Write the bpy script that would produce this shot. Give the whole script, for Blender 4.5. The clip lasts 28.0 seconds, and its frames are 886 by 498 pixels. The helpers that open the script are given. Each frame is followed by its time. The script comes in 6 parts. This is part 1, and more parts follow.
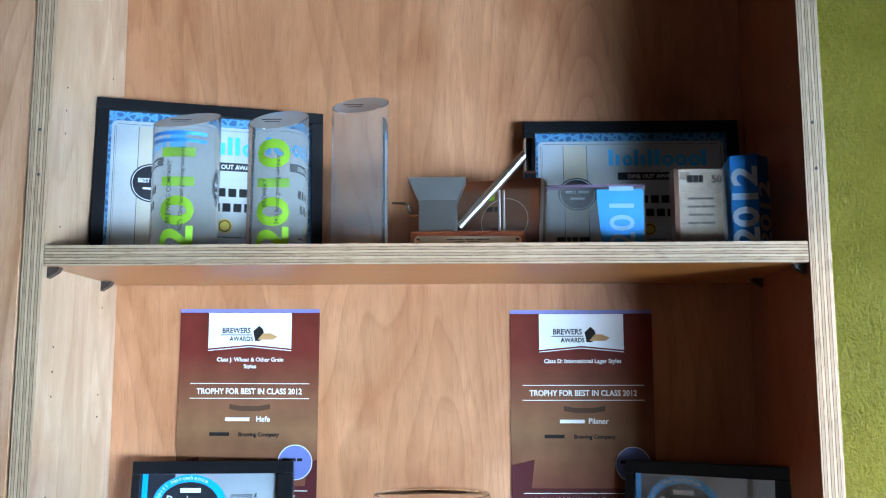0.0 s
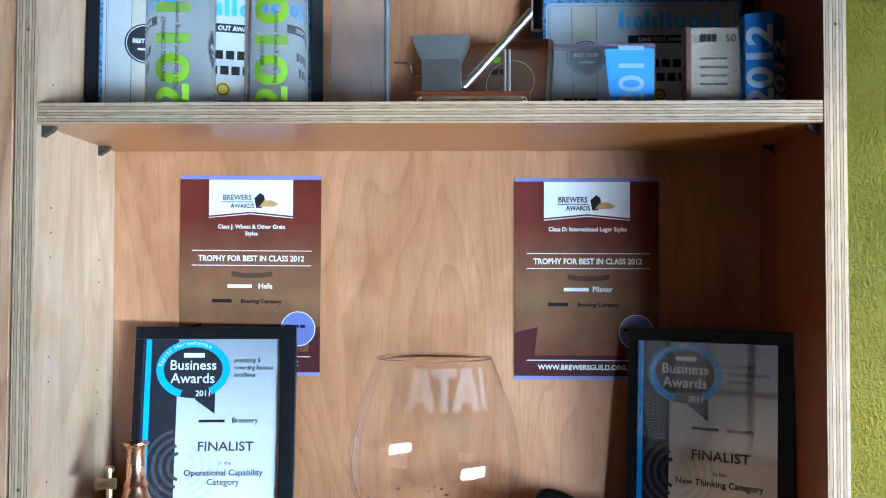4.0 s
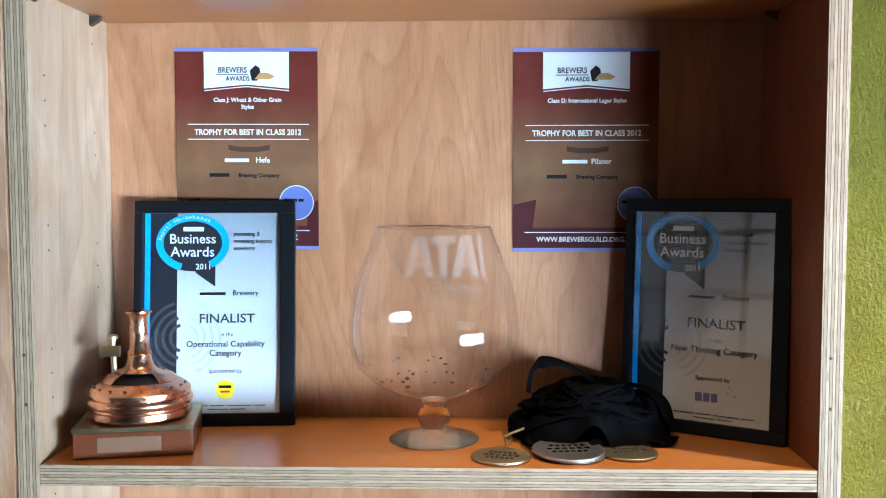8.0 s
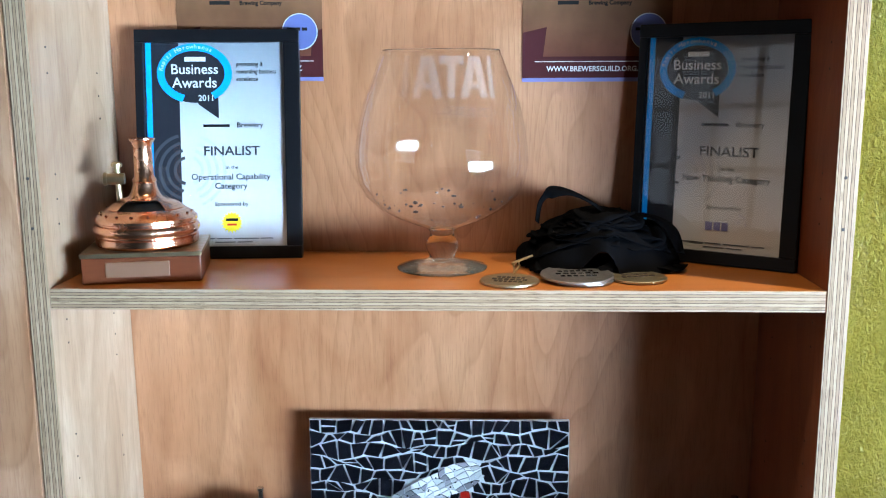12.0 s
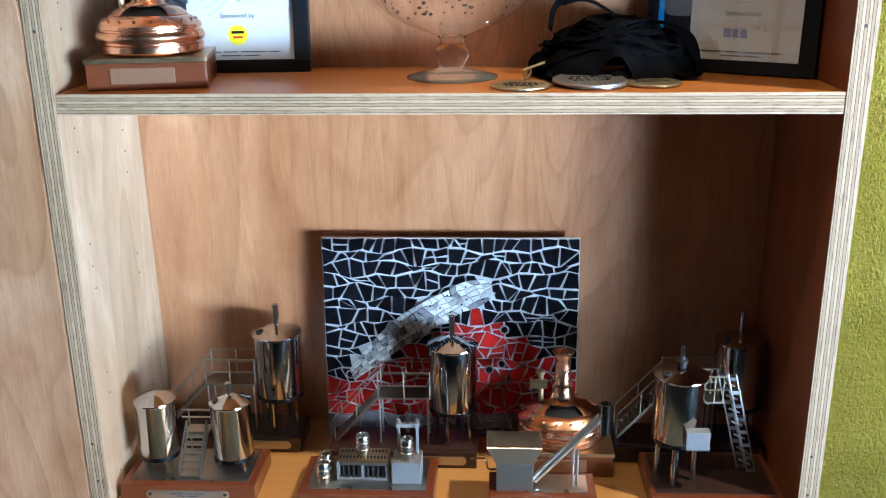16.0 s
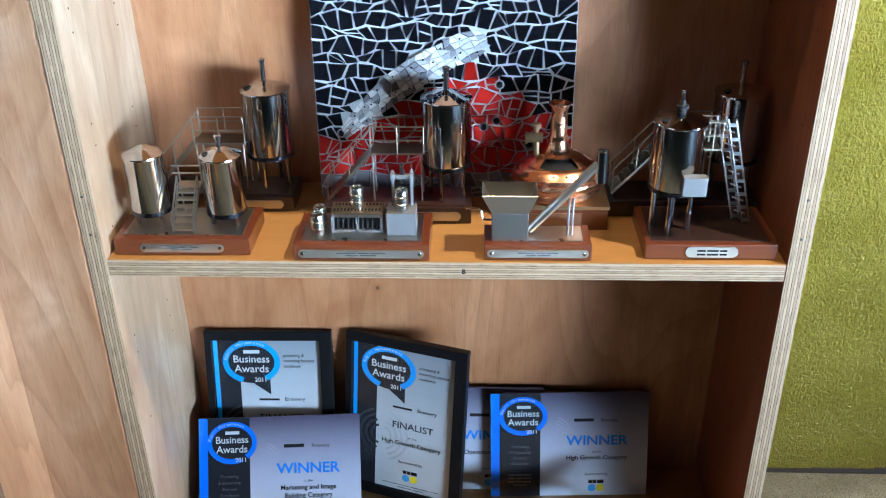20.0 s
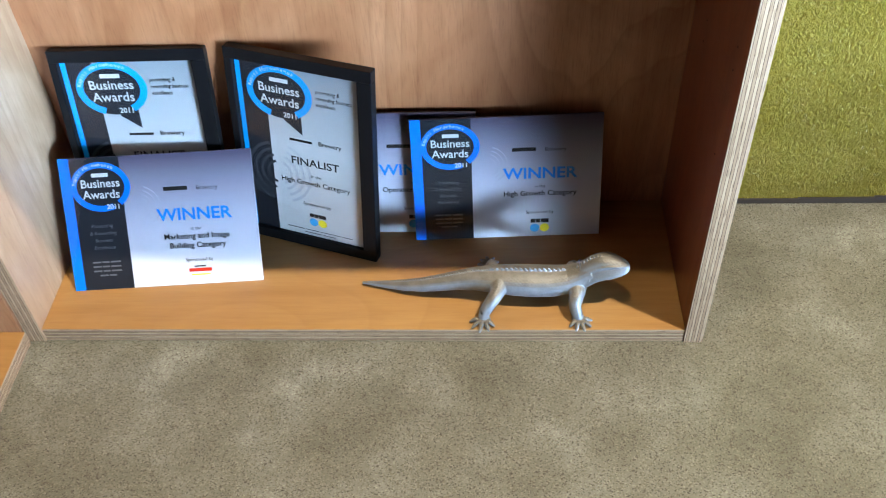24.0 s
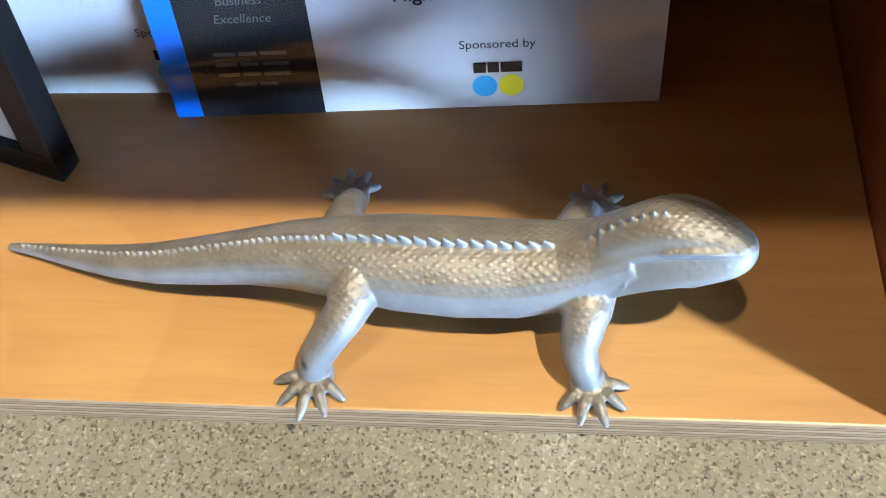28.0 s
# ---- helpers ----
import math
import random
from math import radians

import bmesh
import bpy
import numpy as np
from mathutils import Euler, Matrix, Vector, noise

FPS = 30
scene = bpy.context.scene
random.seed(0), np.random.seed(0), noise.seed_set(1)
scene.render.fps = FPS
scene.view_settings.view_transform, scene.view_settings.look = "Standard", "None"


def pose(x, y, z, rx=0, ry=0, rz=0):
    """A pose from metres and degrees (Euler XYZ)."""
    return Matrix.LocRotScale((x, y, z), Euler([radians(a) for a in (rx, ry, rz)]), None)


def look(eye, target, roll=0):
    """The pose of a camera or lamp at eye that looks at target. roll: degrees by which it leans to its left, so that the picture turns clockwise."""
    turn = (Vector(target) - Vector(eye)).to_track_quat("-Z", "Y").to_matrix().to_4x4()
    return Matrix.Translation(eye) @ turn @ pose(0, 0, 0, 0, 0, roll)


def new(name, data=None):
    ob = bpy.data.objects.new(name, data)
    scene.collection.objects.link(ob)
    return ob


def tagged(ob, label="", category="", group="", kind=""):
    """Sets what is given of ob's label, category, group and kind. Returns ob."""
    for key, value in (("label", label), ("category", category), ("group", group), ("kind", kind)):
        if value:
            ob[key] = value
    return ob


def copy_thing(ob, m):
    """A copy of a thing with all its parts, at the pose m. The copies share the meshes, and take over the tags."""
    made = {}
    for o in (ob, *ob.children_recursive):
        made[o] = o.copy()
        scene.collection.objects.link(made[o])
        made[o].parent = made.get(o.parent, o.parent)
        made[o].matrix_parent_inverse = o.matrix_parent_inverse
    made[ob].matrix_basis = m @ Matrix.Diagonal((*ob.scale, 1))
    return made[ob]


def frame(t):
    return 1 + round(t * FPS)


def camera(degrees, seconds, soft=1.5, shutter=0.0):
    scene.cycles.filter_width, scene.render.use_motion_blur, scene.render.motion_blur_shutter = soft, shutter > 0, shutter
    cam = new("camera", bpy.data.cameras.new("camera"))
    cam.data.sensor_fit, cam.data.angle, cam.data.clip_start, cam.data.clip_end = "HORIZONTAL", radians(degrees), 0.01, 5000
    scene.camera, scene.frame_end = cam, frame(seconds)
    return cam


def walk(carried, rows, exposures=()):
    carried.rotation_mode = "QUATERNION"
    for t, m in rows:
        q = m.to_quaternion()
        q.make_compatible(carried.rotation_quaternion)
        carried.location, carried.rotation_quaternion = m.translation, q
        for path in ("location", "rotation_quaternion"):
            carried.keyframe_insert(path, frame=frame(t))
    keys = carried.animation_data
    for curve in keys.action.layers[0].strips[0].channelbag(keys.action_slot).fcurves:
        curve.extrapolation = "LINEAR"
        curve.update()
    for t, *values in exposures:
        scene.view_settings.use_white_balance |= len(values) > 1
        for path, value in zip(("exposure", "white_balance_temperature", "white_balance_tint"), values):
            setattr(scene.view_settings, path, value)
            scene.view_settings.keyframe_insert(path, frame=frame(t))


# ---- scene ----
cam = camera(50.5, 28.0, soft=1.1, shutter=0.15)
PATH = [
    (0, (0.546, -1.18, 1.694), (0.49, 0.8, 1.971), -0.1),
    (0.5, (0.549, -1.181, 1.69), (0.471, 0.803, 1.935), -0.0),
    (1, (0.545, -1.179, 1.686), (0.477, 0.808, 1.906), 0.0),
    (1.5, (0.545, -1.175, 1.677), (0.475, 0.813, 1.878), 0.1),
    (2, (0.55, -1.17, 1.675), (0.479, 0.821, 1.852), 0.1),
    (2.5, (0.556, -1.163, 1.668), (0.477, 0.83, 1.82), 0.2),
    (3, (0.546, -1.157, 1.658), (0.476, 0.838, 1.781), 0.2),
    (3.5, (0.552, -1.151, 1.653), (0.478, 0.846, 1.746), 0.2),
    (5.5, (0.541, -1.157, 1.624), (0.485, 0.842, 1.625), 0.1),
    (6, (0.549, -1.155, 1.619), (0.483, 0.844, 1.602), -0.1),
    (6.5, (0.548, -1.153, 1.61), (0.483, 0.845, 1.569), -0.2),
    (7, (0.546, -1.154, 1.602), (0.481, 0.844, 1.544), -0.2),
    (7.5, (0.552, -1.153, 1.595), (0.475, 0.844, 1.511), -0.1),
    (8, (0.547, -1.151, 1.59), (0.484, 0.844, 1.466), -0.1),
    (8.5, (0.548, -1.147, 1.577), (0.48, 0.847, 1.438), -0.1),
    (9, (0.544, -1.142, 1.558), (0.478, 0.851, 1.399), -0.3),
    (9.5, (0.543, -1.137, 1.554), (0.47, 0.851, 1.351), -0.3),
    (10, (0.542, -1.14, 1.545), (0.469, 0.844, 1.302), -0.3),
    (10.5, (0.54, -1.137, 1.539), (0.465, 0.842, 1.258), -0.2),
    (11, (0.543, -1.14, 1.528), (0.463, 0.834, 1.221), -0.2),
    (11.5, (0.546, -1.136, 1.517), (0.458, 0.832, 1.174), -0.4),
    (12, (0.544, -1.142, 1.508), (0.468, 0.824, 1.145), -0.3),
    (12.5, (0.547, -1.141, 1.494), (0.467, 0.818, 1.099), -0.3),
    (14.5, (0.552, -1.141, 1.447), (0.445, 0.786, 0.921), -0.5),
    (15, (0.562, -1.133, 1.432), (0.439, 0.785, 0.878), -0.6),
    (15.5, (0.557, -1.144, 1.427), (0.443, 0.764, 0.84), -0.6),
    (16, (0.553, -1.152, 1.419), (0.442, 0.747, 0.801), -0.7),
    (16.5, (0.555, -1.162, 1.405), (0.433, 0.726, 0.758), -1.0),
    (17, (0.55, -1.162, 1.396), (0.443, 0.708, 0.694), -1.1),
    (17.5, (0.543, -1.168, 1.364), (0.447, 0.691, 0.633), -0.7),
    (18, (0.531, -1.166, 1.361), (0.456, 0.672, 0.576), -0.7),
    (18.5, (0.536, -1.169, 1.348), (0.457, 0.654, 0.53), -0.8),
    (19, (0.535, -1.171, 1.335), (0.46, 0.632, 0.473), -0.7),
    (19.5, (0.538, -1.17, 1.323), (0.459, 0.606, 0.407), -0.9),
    (20, (0.539, -1.166, 1.308), (0.462, 0.588, 0.35), -0.8),
    (20.5, (0.538, -1.162, 1.294), (0.469, 0.565, 0.288), -0.5),
    (21, (0.538, -1.162, 1.282), (0.473, 0.544, 0.239), -0.7),
    (21.5, (0.542, -1.157, 1.268), (0.47, 0.52, 0.181), -0.8),
    (23.5, (0.681, -1.031, 1.186), (0.513, 0.47, -0.125), -4.3),
    (24, (0.691, -0.886, 1.117), (0.583, 0.503, -0.317), -3.4),
    (24.5, (0.675, -0.673, 1.032), (0.638, 0.591, -0.518), -3.1),
    (25, (0.685, -0.545, 0.901), (0.654, 0.654, -0.7), -3.5),
    (25.5, (0.739, -0.376, 0.731), (0.664, 0.71, -0.947), -3.2),
    (26, (0.771, -0.269, 0.602), (0.622, 0.798, -1.083), -5.6),
    (26.5, (0.787, -0.2, 0.53), (0.62, 0.794, -1.197), -8.2),
    (27, (0.795, -0.165, 0.483), (0.649, 0.835, -1.243), -6.9),
    (27.5, (0.788, -0.163, 0.483), (0.631, 0.82, -1.252), -7.1),
    (28, (0.788, -0.162, 0.483), (0.595, 0.824, -1.246), -8.7),
]
EXPOSURES = [(0, -1.0), (3, -1.1), (8, -1.15), (12, -1.1), (15.5, -1.05), (18, -0.9), (19.5, -0.8), (21, -0.5), (24, -0.25), (26.5, 0.1), (28, 0.22)]
walk(cam, [(t, look(eye, target, roll)) for t, eye, target, roll in PATH], EXPOSURES)

# ---- world and lights ----
world = bpy.data.worlds.new("world")
scene.world = world
world.use_nodes = True
wn = world.node_tree.nodes
sky = wn.new("ShaderNodeTexSky")
sky.sky_type, sky.sun_disc = "NISHITA", False
sky.sun_elevation, sky.sun_rotation = radians(40), radians(150)
world.node_tree.links.new(sky.outputs[0], wn["Background"].inputs[0])
wn["Background"].inputs[1].default_value = 0.02


def area_lamp(name, at, to, sx, sy, watts, color, spread=180):
    data = bpy.data.lights.new(name, "AREA")
    data.shape, data.size, data.size_y, data.energy, data.color = "RECTANGLE", sx, sy, watts, color
    data.spread = radians(spread)
    ob = new(name, data)
    ob.matrix_world = look(at, to)
    return ob


def spot_lamp(name, at, to, watts, color, radius, cone, blend):
    data = bpy.data.lights.new(name, "SPOT")
    data.energy, data.color, data.shadow_soft_size = watts, color, radius
    data.spot_size, data.spot_blend = radians(cone), blend
    ob = new(name, data)
    ob.matrix_world = look(at, to)
    return ob


# daylight in the glazed openings behind the camera, and two warm downlights in the ceiling
area_lamp("window_light_right", (4.675, -3.93, 0.50), (0.50, 0, 1.37), 2.35, 0.90, 184, (0.46, 0.70, 1.0), 34)
area_lamp("window_light_east", (5.93, -2.75, 0.50), (0.40, 0, 1.43), 1.9, 0.90, 43, (0.46, 0.70, 1.0), 34)
area_lamp("window_light_left", (-3.6, -3.93, 1.65), (0.9, 0.1, 1.55), 3.2, 1.4, 0.8, (1.0, 0.95, 0.88), 50)
spot_lamp("downlight_right", (1.78, -0.48, 2.93), (0.62, -0.05, 0.0), 620, (1.0, 0.90, 0.72), 0.035, 44, 0.6)
spot_lamp("downlight_left", (0.46, -0.45, 2.93), (0.60, -0.10, 0.0), 130, (1.0, 0.82, 0.56), 0.045, 46, 0.6)


# ---- materials ----
def material(name, color, rough=0.5, metal=0.0, **sockets):
    m = bpy.data.materials.new(name)
    m.use_nodes = True
    b = m.node_tree.nodes["Principled BSDF"]
    b.inputs["Base Color"].default_value = color if len(color) == 4 else (*color, 1)
    b.inputs["Roughness"].default_value, b.inputs["Metallic"].default_value = rough, metal
    for key, value in sockets.items():
        b.inputs[key.replace("_", " ")].default_value = value
    return m


def tree(m):
    return m.node_tree.nodes, m.node_tree.links, m.node_tree.nodes["Principled BSDF"]


def coords(m, scale=(1, 1, 1), rot=(0, 0, 0), space="Object"):
    n, l, _ = tree(m)
    c, k = n.new("ShaderNodeTexCoord"), n.new("ShaderNodeMapping")
    k.inputs["Scale"].default_value, k.inputs["Rotation"].default_value = scale, rot
    l.new(c.outputs[space], k.inputs[0])
    return k.outputs[0]


def noise_tex(m, vec, scale, detail=3, rough=0.5, distort=0.0):
    n, l, _ = tree(m)
    t = n.new("ShaderNodeTexNoise")
    t.inputs["Scale"].default_value, t.inputs["Detail"].default_value = scale, detail
    t.inputs["Roughness"].default_value, t.inputs["Distortion"].default_value = rough, distort
    l.new(vec, t.inputs["Vector"])
    return t.outputs[0]


def ramp(m, fac, stops, constant=False):
    n, l, _ = tree(m)
    r = n.new("ShaderNodeValToRGB")
    if constant:
        r.color_ramp.interpolation = "CONSTANT"
    e = r.color_ramp.elements
    while len(e) < len(stops):
        e.new(0.5)
    for k, (p, c) in zip(e, stops):
        k.position, k.color = p, (c if len(c) == 4 else (*c, 1))
    l.new(fac, r.inputs[0])
    return r.outputs[0]


def mixed(m, kind, fac, a, b):
    n, l, _ = tree(m)
    x = n.new("ShaderNodeMix")
    x.data_type, x.blend_type = "RGBA", kind
    for socket, value in ((x.inputs[0], fac), (x.inputs[6], a), (x.inputs[7], b)):
        if isinstance(value, (int, float, tuple)):
            socket.default_value = value
        else:
            l.new(value, socket)
    return x.outputs[2]


def bump(m, height, strength, distance=0.002):
    n, l, b = tree(m)
    k = n.new("ShaderNodeBump")
    k.inputs["Strength"].default_value, k.inputs["Distance"].default_value = strength, distance
    l.new(height, k.inputs["Height"])
    l.new(k.outputs[0], b.inputs["Normal"])


def wood(name, light, dark, axis, rough=0.38, figure=0.0, coat=0.25):
    """Varnished veneer with grain along one axis."""
    m = material(name, light, rough)
    n, l, b = tree(m)
    s = [1.0, 1.0, 1.0]
    s["xyz".index(axis)] = 0.07
    fine = noise_tex(m, coords(m, tuple(v * 160 for v in s)), 1.0, 4, 0.6)
    s["xyz".index(axis)] = 0.09
    broad = noise_tex(m, coords(m, tuple(v * 11 for v in s)), 1.0, 4, 0.6, 1.3)
    s["xyz".index(axis)] = 0.06
    pore = noise_tex(m, coords(m, tuple(v * 520 for v in s)), 1.0, 2, 0.5)
    cloud = noise_tex(m, coords(m), 3.2, 2)
    c = ramp(m, broad, [(0.3, tuple(0.4 * a + 0.6 * d for a, d in zip(light, dark))), (0.5, light), (0.62, tuple(0.7 * a + 0.3 * d for a, d in zip(light, dark))), (0.75, light)])
    f = ramp(m, fine, [(0.35, (0.78, 0.74, 0.70)), (0.6, (1, 1, 1))])
    c = mixed(m, "MULTIPLY", 0.30, c, f)
    c = mixed(m, "MULTIPLY", 0.26 if figure > 0.3 else 0.08, c, ramp(m, pore, [(0.34, (0.50, 0.42, 0.36)), (0.46, (1, 1, 1))]))
    c = mixed(m, "MULTIPLY", 0.5, c, ramp(m, cloud, [(0.3, (0.8, 0.76, 0.72)), (0.7, (1, 1, 1))]))
    if figure:
        # broad pale and dark bands, arched growth lines and a few pin knots
        s["xyz".index(axis)] = 0.14
        band = noise_tex(m, coords(m, tuple(v * 5 for v in s)), 1.0, 3, 0.55, 1.8)
        c = mixed(m, "MULTIPLY", figure, c, ramp(m, band, [(0.33, (0.70, 0.62, 0.55)), (0.44, (0.90, 0.87, 0.84)), (0.52, (1, 1, 1)), (0.60, (0.92, 0.90, 0.88)), (0.70, (1.14, 1.16, 1.18))]))
        # rotary-cut veneer: contour lines of a slow field, sharp on one side
        s["xyz".index(axis)] = 0.22
        field = noise_tex(m, coords(m, tuple(v * 2.6 for v in s)), 1.0, 2.5, 0.45, 0.5)
        steps = n.new("ShaderNodeMath")
        steps.operation = "MULTIPLY"
        steps.inputs[1].default_value = 26.0
        saw = n.new("ShaderNodeMath")
        saw.operation = "FRACT"
        l.new(field, steps.inputs[0]), l.new(steps.outputs[0], saw.inputs[0])
        c = mixed(m, "MULTIPLY", figure, c, ramp(m, saw.outputs[0], [(0.0, (1.04, 1.04, 1.04)), (0.55, (1, 0.99, 0.98)), (0.86, (0.88, 0.83, 0.78)), (0.95, (0.78, 0.70, 0.62)), (1.0, (1.0, 1.0, 1.0))]))
        patch = noise_tex(m, coords(m, tuple(3.4 if k == axis else 7.0 for k in "xyz")), 1.0, 4, 0.55, 1.2)
        c = mixed(m, "MULTIPLY", figure, c, ramp(m, patch, [(0.32, (0.72, 0.58, 0.47)), (0.45, (0.92, 0.86, 0.80)), (0.54, (1, 1, 1)), (0.66, (1.22, 1.33, 1.45))]))
        knot = n.new("ShaderNodeTexVoronoi")
        knot.inputs["Scale"].default_value = 5.0
        l.new(coords(m, (1, 0.2, 0.8)), knot.inputs["Vector"])
        c = mixed(m, "MULTIPLY", 1.0, c, ramp(m, knot.outputs["Distance"], [(0.012, (0.30, 0.20, 0.14)), (0.02, (0.85, 0.8, 0.75)), (0.06, (1, 1, 1))]))
    l.new(c, b.inputs["Base Color"])
    b.inputs["Coat Weight"].default_value, b.inputs["Coat Roughness"].default_value = coat, 0.25
    bump(m, fine, 0.12, 0.0006)
    return m


def ply_edge(name, axis, start, thick, along):
    """The stacked veneers of a sawn plywood edge."""
    m = material(name, (0.5, 0.36, 0.22), 0.7)
    n, l, b = tree(m)
    c = n.new("ShaderNodeTexCoord")
    sep = n.new("ShaderNodeSeparateXYZ")
    l.new(c.outputs["Object"], sep.inputs[0])
    s = [60.0, 60.0, 60.0]
    s["xyz".index(along)] = 6.0
    wob = noise_tex(m, coords(m, tuple(s)), 1.0, 3)
    k = n.new("ShaderNodeMath")
    k.operation = "MULTIPLY_ADD"
    k.inputs[1].default_value, k.inputs[2].default_value = 1 / thick, -start / thick
    l.new(sep.outputs["xyz".index(axis)], k.inputs[0])
    w = n.new("ShaderNodeMath")
    w.operation = "MULTIPLY_ADD"
    w.inputs[1].default_value = 0.06
    l.new(wob, w.inputs[0])
    l.new(k.outputs[0], w.inputs[2])
    a, d, g = (0.40, 0.270, 0.168), (0.085, 0.048, 0.027), (0.30, 0.190, 0.108)
    stops = [(0.0, a), (0.12, d), (0.145, g), (0.27, d), (0.295, a), (0.42, d), (0.45, g), (0.56, d), (0.585, a), (0.70, d), (0.73, g), (0.84, d), (0.87, a)]
    col = ramp(m, w.outputs[0], stops, True)
    s2 = [500.0, 500.0, 500.0]
    s2["xyz".index(along)] = 40.0
    grit = noise_tex(m, coords(m, tuple(s2)), 1.0, 3)
    col = mixed(m, "MULTIPLY", 0.6, col, ramp(m, grit, [(0.36, (0.42, 0.36, 0.3)), (0.47, (1, 1, 1))]))
    big = noise_tex(m, coords(m), 9.0, 2)
    col = mixed(m, "MULTIPLY", 0.5, col, ramp(m, big, [(0.35, (0.72, 0.68, 0.62)), (0.65, (1, 1, 1))]))
    l.new(col, b.inputs["Base Color"])
    bump(m, col, 0.35, 0.0008)
    return m


VENEER_L, VENEER_D = (0.465, 0.210, 0.100), (0.355, 0.138, 0.058)
wood_back = wood("plywood_back", VENEER_L, VENEER_D, "z", 0.42, 0.62)
wood_side = wood("plywood_side", (0.46, 0.262, 0.155), (0.35, 0.175, 0.090), "z", 0.42, 0.8)
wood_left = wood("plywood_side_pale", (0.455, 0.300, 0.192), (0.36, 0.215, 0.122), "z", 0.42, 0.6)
# the right panel's shade is put into this darker, redder veneer
wood_right_shaded = wood("plywood_side_shaded", (0.24, 0.068, 0.024), (0.17, 0.044, 0.014), "z", 0.42, 0.6)
wood_pale = wood("plywood_shelf_pale", (0.40, 0.222, 0.078), (0.31, 0.152, 0.045), "x", 0.40, 0.25, coat=0.08)
wood_golden = wood("plywood_shelf_golden", (0.46, 0.235, 0.080), (0.37, 0.165, 0.048), "x", 0.3, coat=0.5)
wood_shelf = wood("plywood_shelf", (0.43, 0.150, 0.034), (0.34, 0.105, 0.020), "x", 0.3, coat=0.5)
edge_side_l = ply_edge("plywood_edge_left", "x", -0.028, 0.028, "z")
edge_side_r = ply_edge("plywood_edge_right", "x", 0.972, 0.028, "z")
edge_shelf = ply_edge("plywood_edge_shelf", "z", 0.0, 0.027, "x")
edge_left_unit = ply_edge("plywood_edge_left_unit", "z", 0.0, 0.027, "y")

wall_paint = material("textured_green_paint", (0.40, 0.36, 0.045), 0.26, Specular_IOR_Level=0.6)
_n, _l, _b = tree(wall_paint)
_v = coords(wall_paint)
_lump = noise_tex(wall_paint, coords(wall_paint, (1, 1, 0.7)), 155, 4, 0.6, 0.8)
_big = noise_tex(wall_paint, _v, 7, 3)
_c = ramp(wall_paint, _big, [(0.3, (0.235, 0.188, 0.020)), (0.7, (0.310, 0.252, 0.038))])
_l.new(mixed(wall_paint, "MULTIPLY", 0.35, _c, ramp(wall_paint, _lump, [(0.35, (0.6, 0.58, 0.4)), (0.65, (1, 1, 1))])), _b.inputs["Base Color"])
bump(wall_paint, ramp(wall_paint, _lump, [(0.36, (0, 0, 0)), (0.68, (1, 1, 1))]), 1.0, 0.008)

sky_glow = material("pale_sky_glow", (0.5, 0.6, 0.7), 1.0, Emission_Color=(0.62, 0.80, 1.0, 1), Emission_Strength=1.8)
concrete = material("ground_concrete", (0.3, 0.27, 0.2), 0.5)
_n, _l, _b = tree(concrete)
_v = coords(concrete)
_vor = _n.new("ShaderNodeTexVoronoi")
_vor.inputs["Scale"].default_value = 620
_wv = _n.new("ShaderNodeVectorMath")
_wv.operation = "MULTIPLY_ADD"
_nz = _n.new("ShaderNodeTexNoise")
_nz.inputs["Scale"].default_value = 600
_l.new(_v, _nz.inputs["Vector"])
_l.new(_nz.outputs["Color"], _wv.inputs[0])
_wv.inputs[1].default_value = (0.0008, 0.0008, 0.0008)
_l.new(_v, _wv.inputs[2])
_l.new(_wv.outputs[0], _vor.inputs["Vector"])
_chip = _n.new("ShaderNodeSeparateColor")
_l.new(_vor.outputs["Color"], _chip.inputs[0])
_body = ramp(concrete, noise_tex(concrete, _v, 7, 4, 0.6), [(0.34, (0.118, 0.116, 0.092)), (0.5, (0.154, 0.153, 0.128)), (0.60, (0.180, 0.183, 0.160)), (0.70, (0.235, 0.243, 0.222))])
_dark = ramp(concrete, _chip.outputs[0], [(0.0, (0.22, 0.18, 0.15)), (0.07, (0.45, 0.37, 0.28)), (0.16, (0.80, 0.72, 0.60)), (0.30, (1, 0.98, 0.94)), (0.7, (1.05, 1.04, 1.02)), (0.86, (1.4, 1.38, 1.3)), (0.96, (1.6, 1.58, 1.5))], True)
_near = ramp(concrete, noise_tex(concrete, _v, 330, 3), [(0.30, (0.35, 0.35, 0.35)), (0.60, (1, 1, 1))])
_c = mixed(concrete, "MIX", _near, _body, mixed(concrete, "MULTIPLY", 1.0, _body, _dark))
_vor2 = _n.new("ShaderNodeTexVoronoi")
_vor2.inputs["Scale"].default_value = 170
_l.new(_wv.outputs[0], _vor2.inputs["Vector"])
_chip2 = _n.new("ShaderNodeSeparateColor")
_l.new(_vor2.outputs["Color"], _chip2.inputs[0])
_spot = ramp(concrete, _vor2.outputs["Distance"], [(0.10, (1, 1, 1)), (0.2, (0, 0, 0))])
_pick = ramp(concrete, _chip2.outputs[1], [(0.0, (1, 1, 1)), (0.15, (0, 0, 0))], True)
_c = mixed(concrete, "MIX", mixed(concrete, "MULTIPLY", 1.0, _spot, _pick), _c, (0.055, 0.048, 0.04, 1))
_l.new(_c, _b.inputs["Base Color"])
bump(concrete, noise_tex(concrete, _v, 160, 3), 0.15, 0.001)

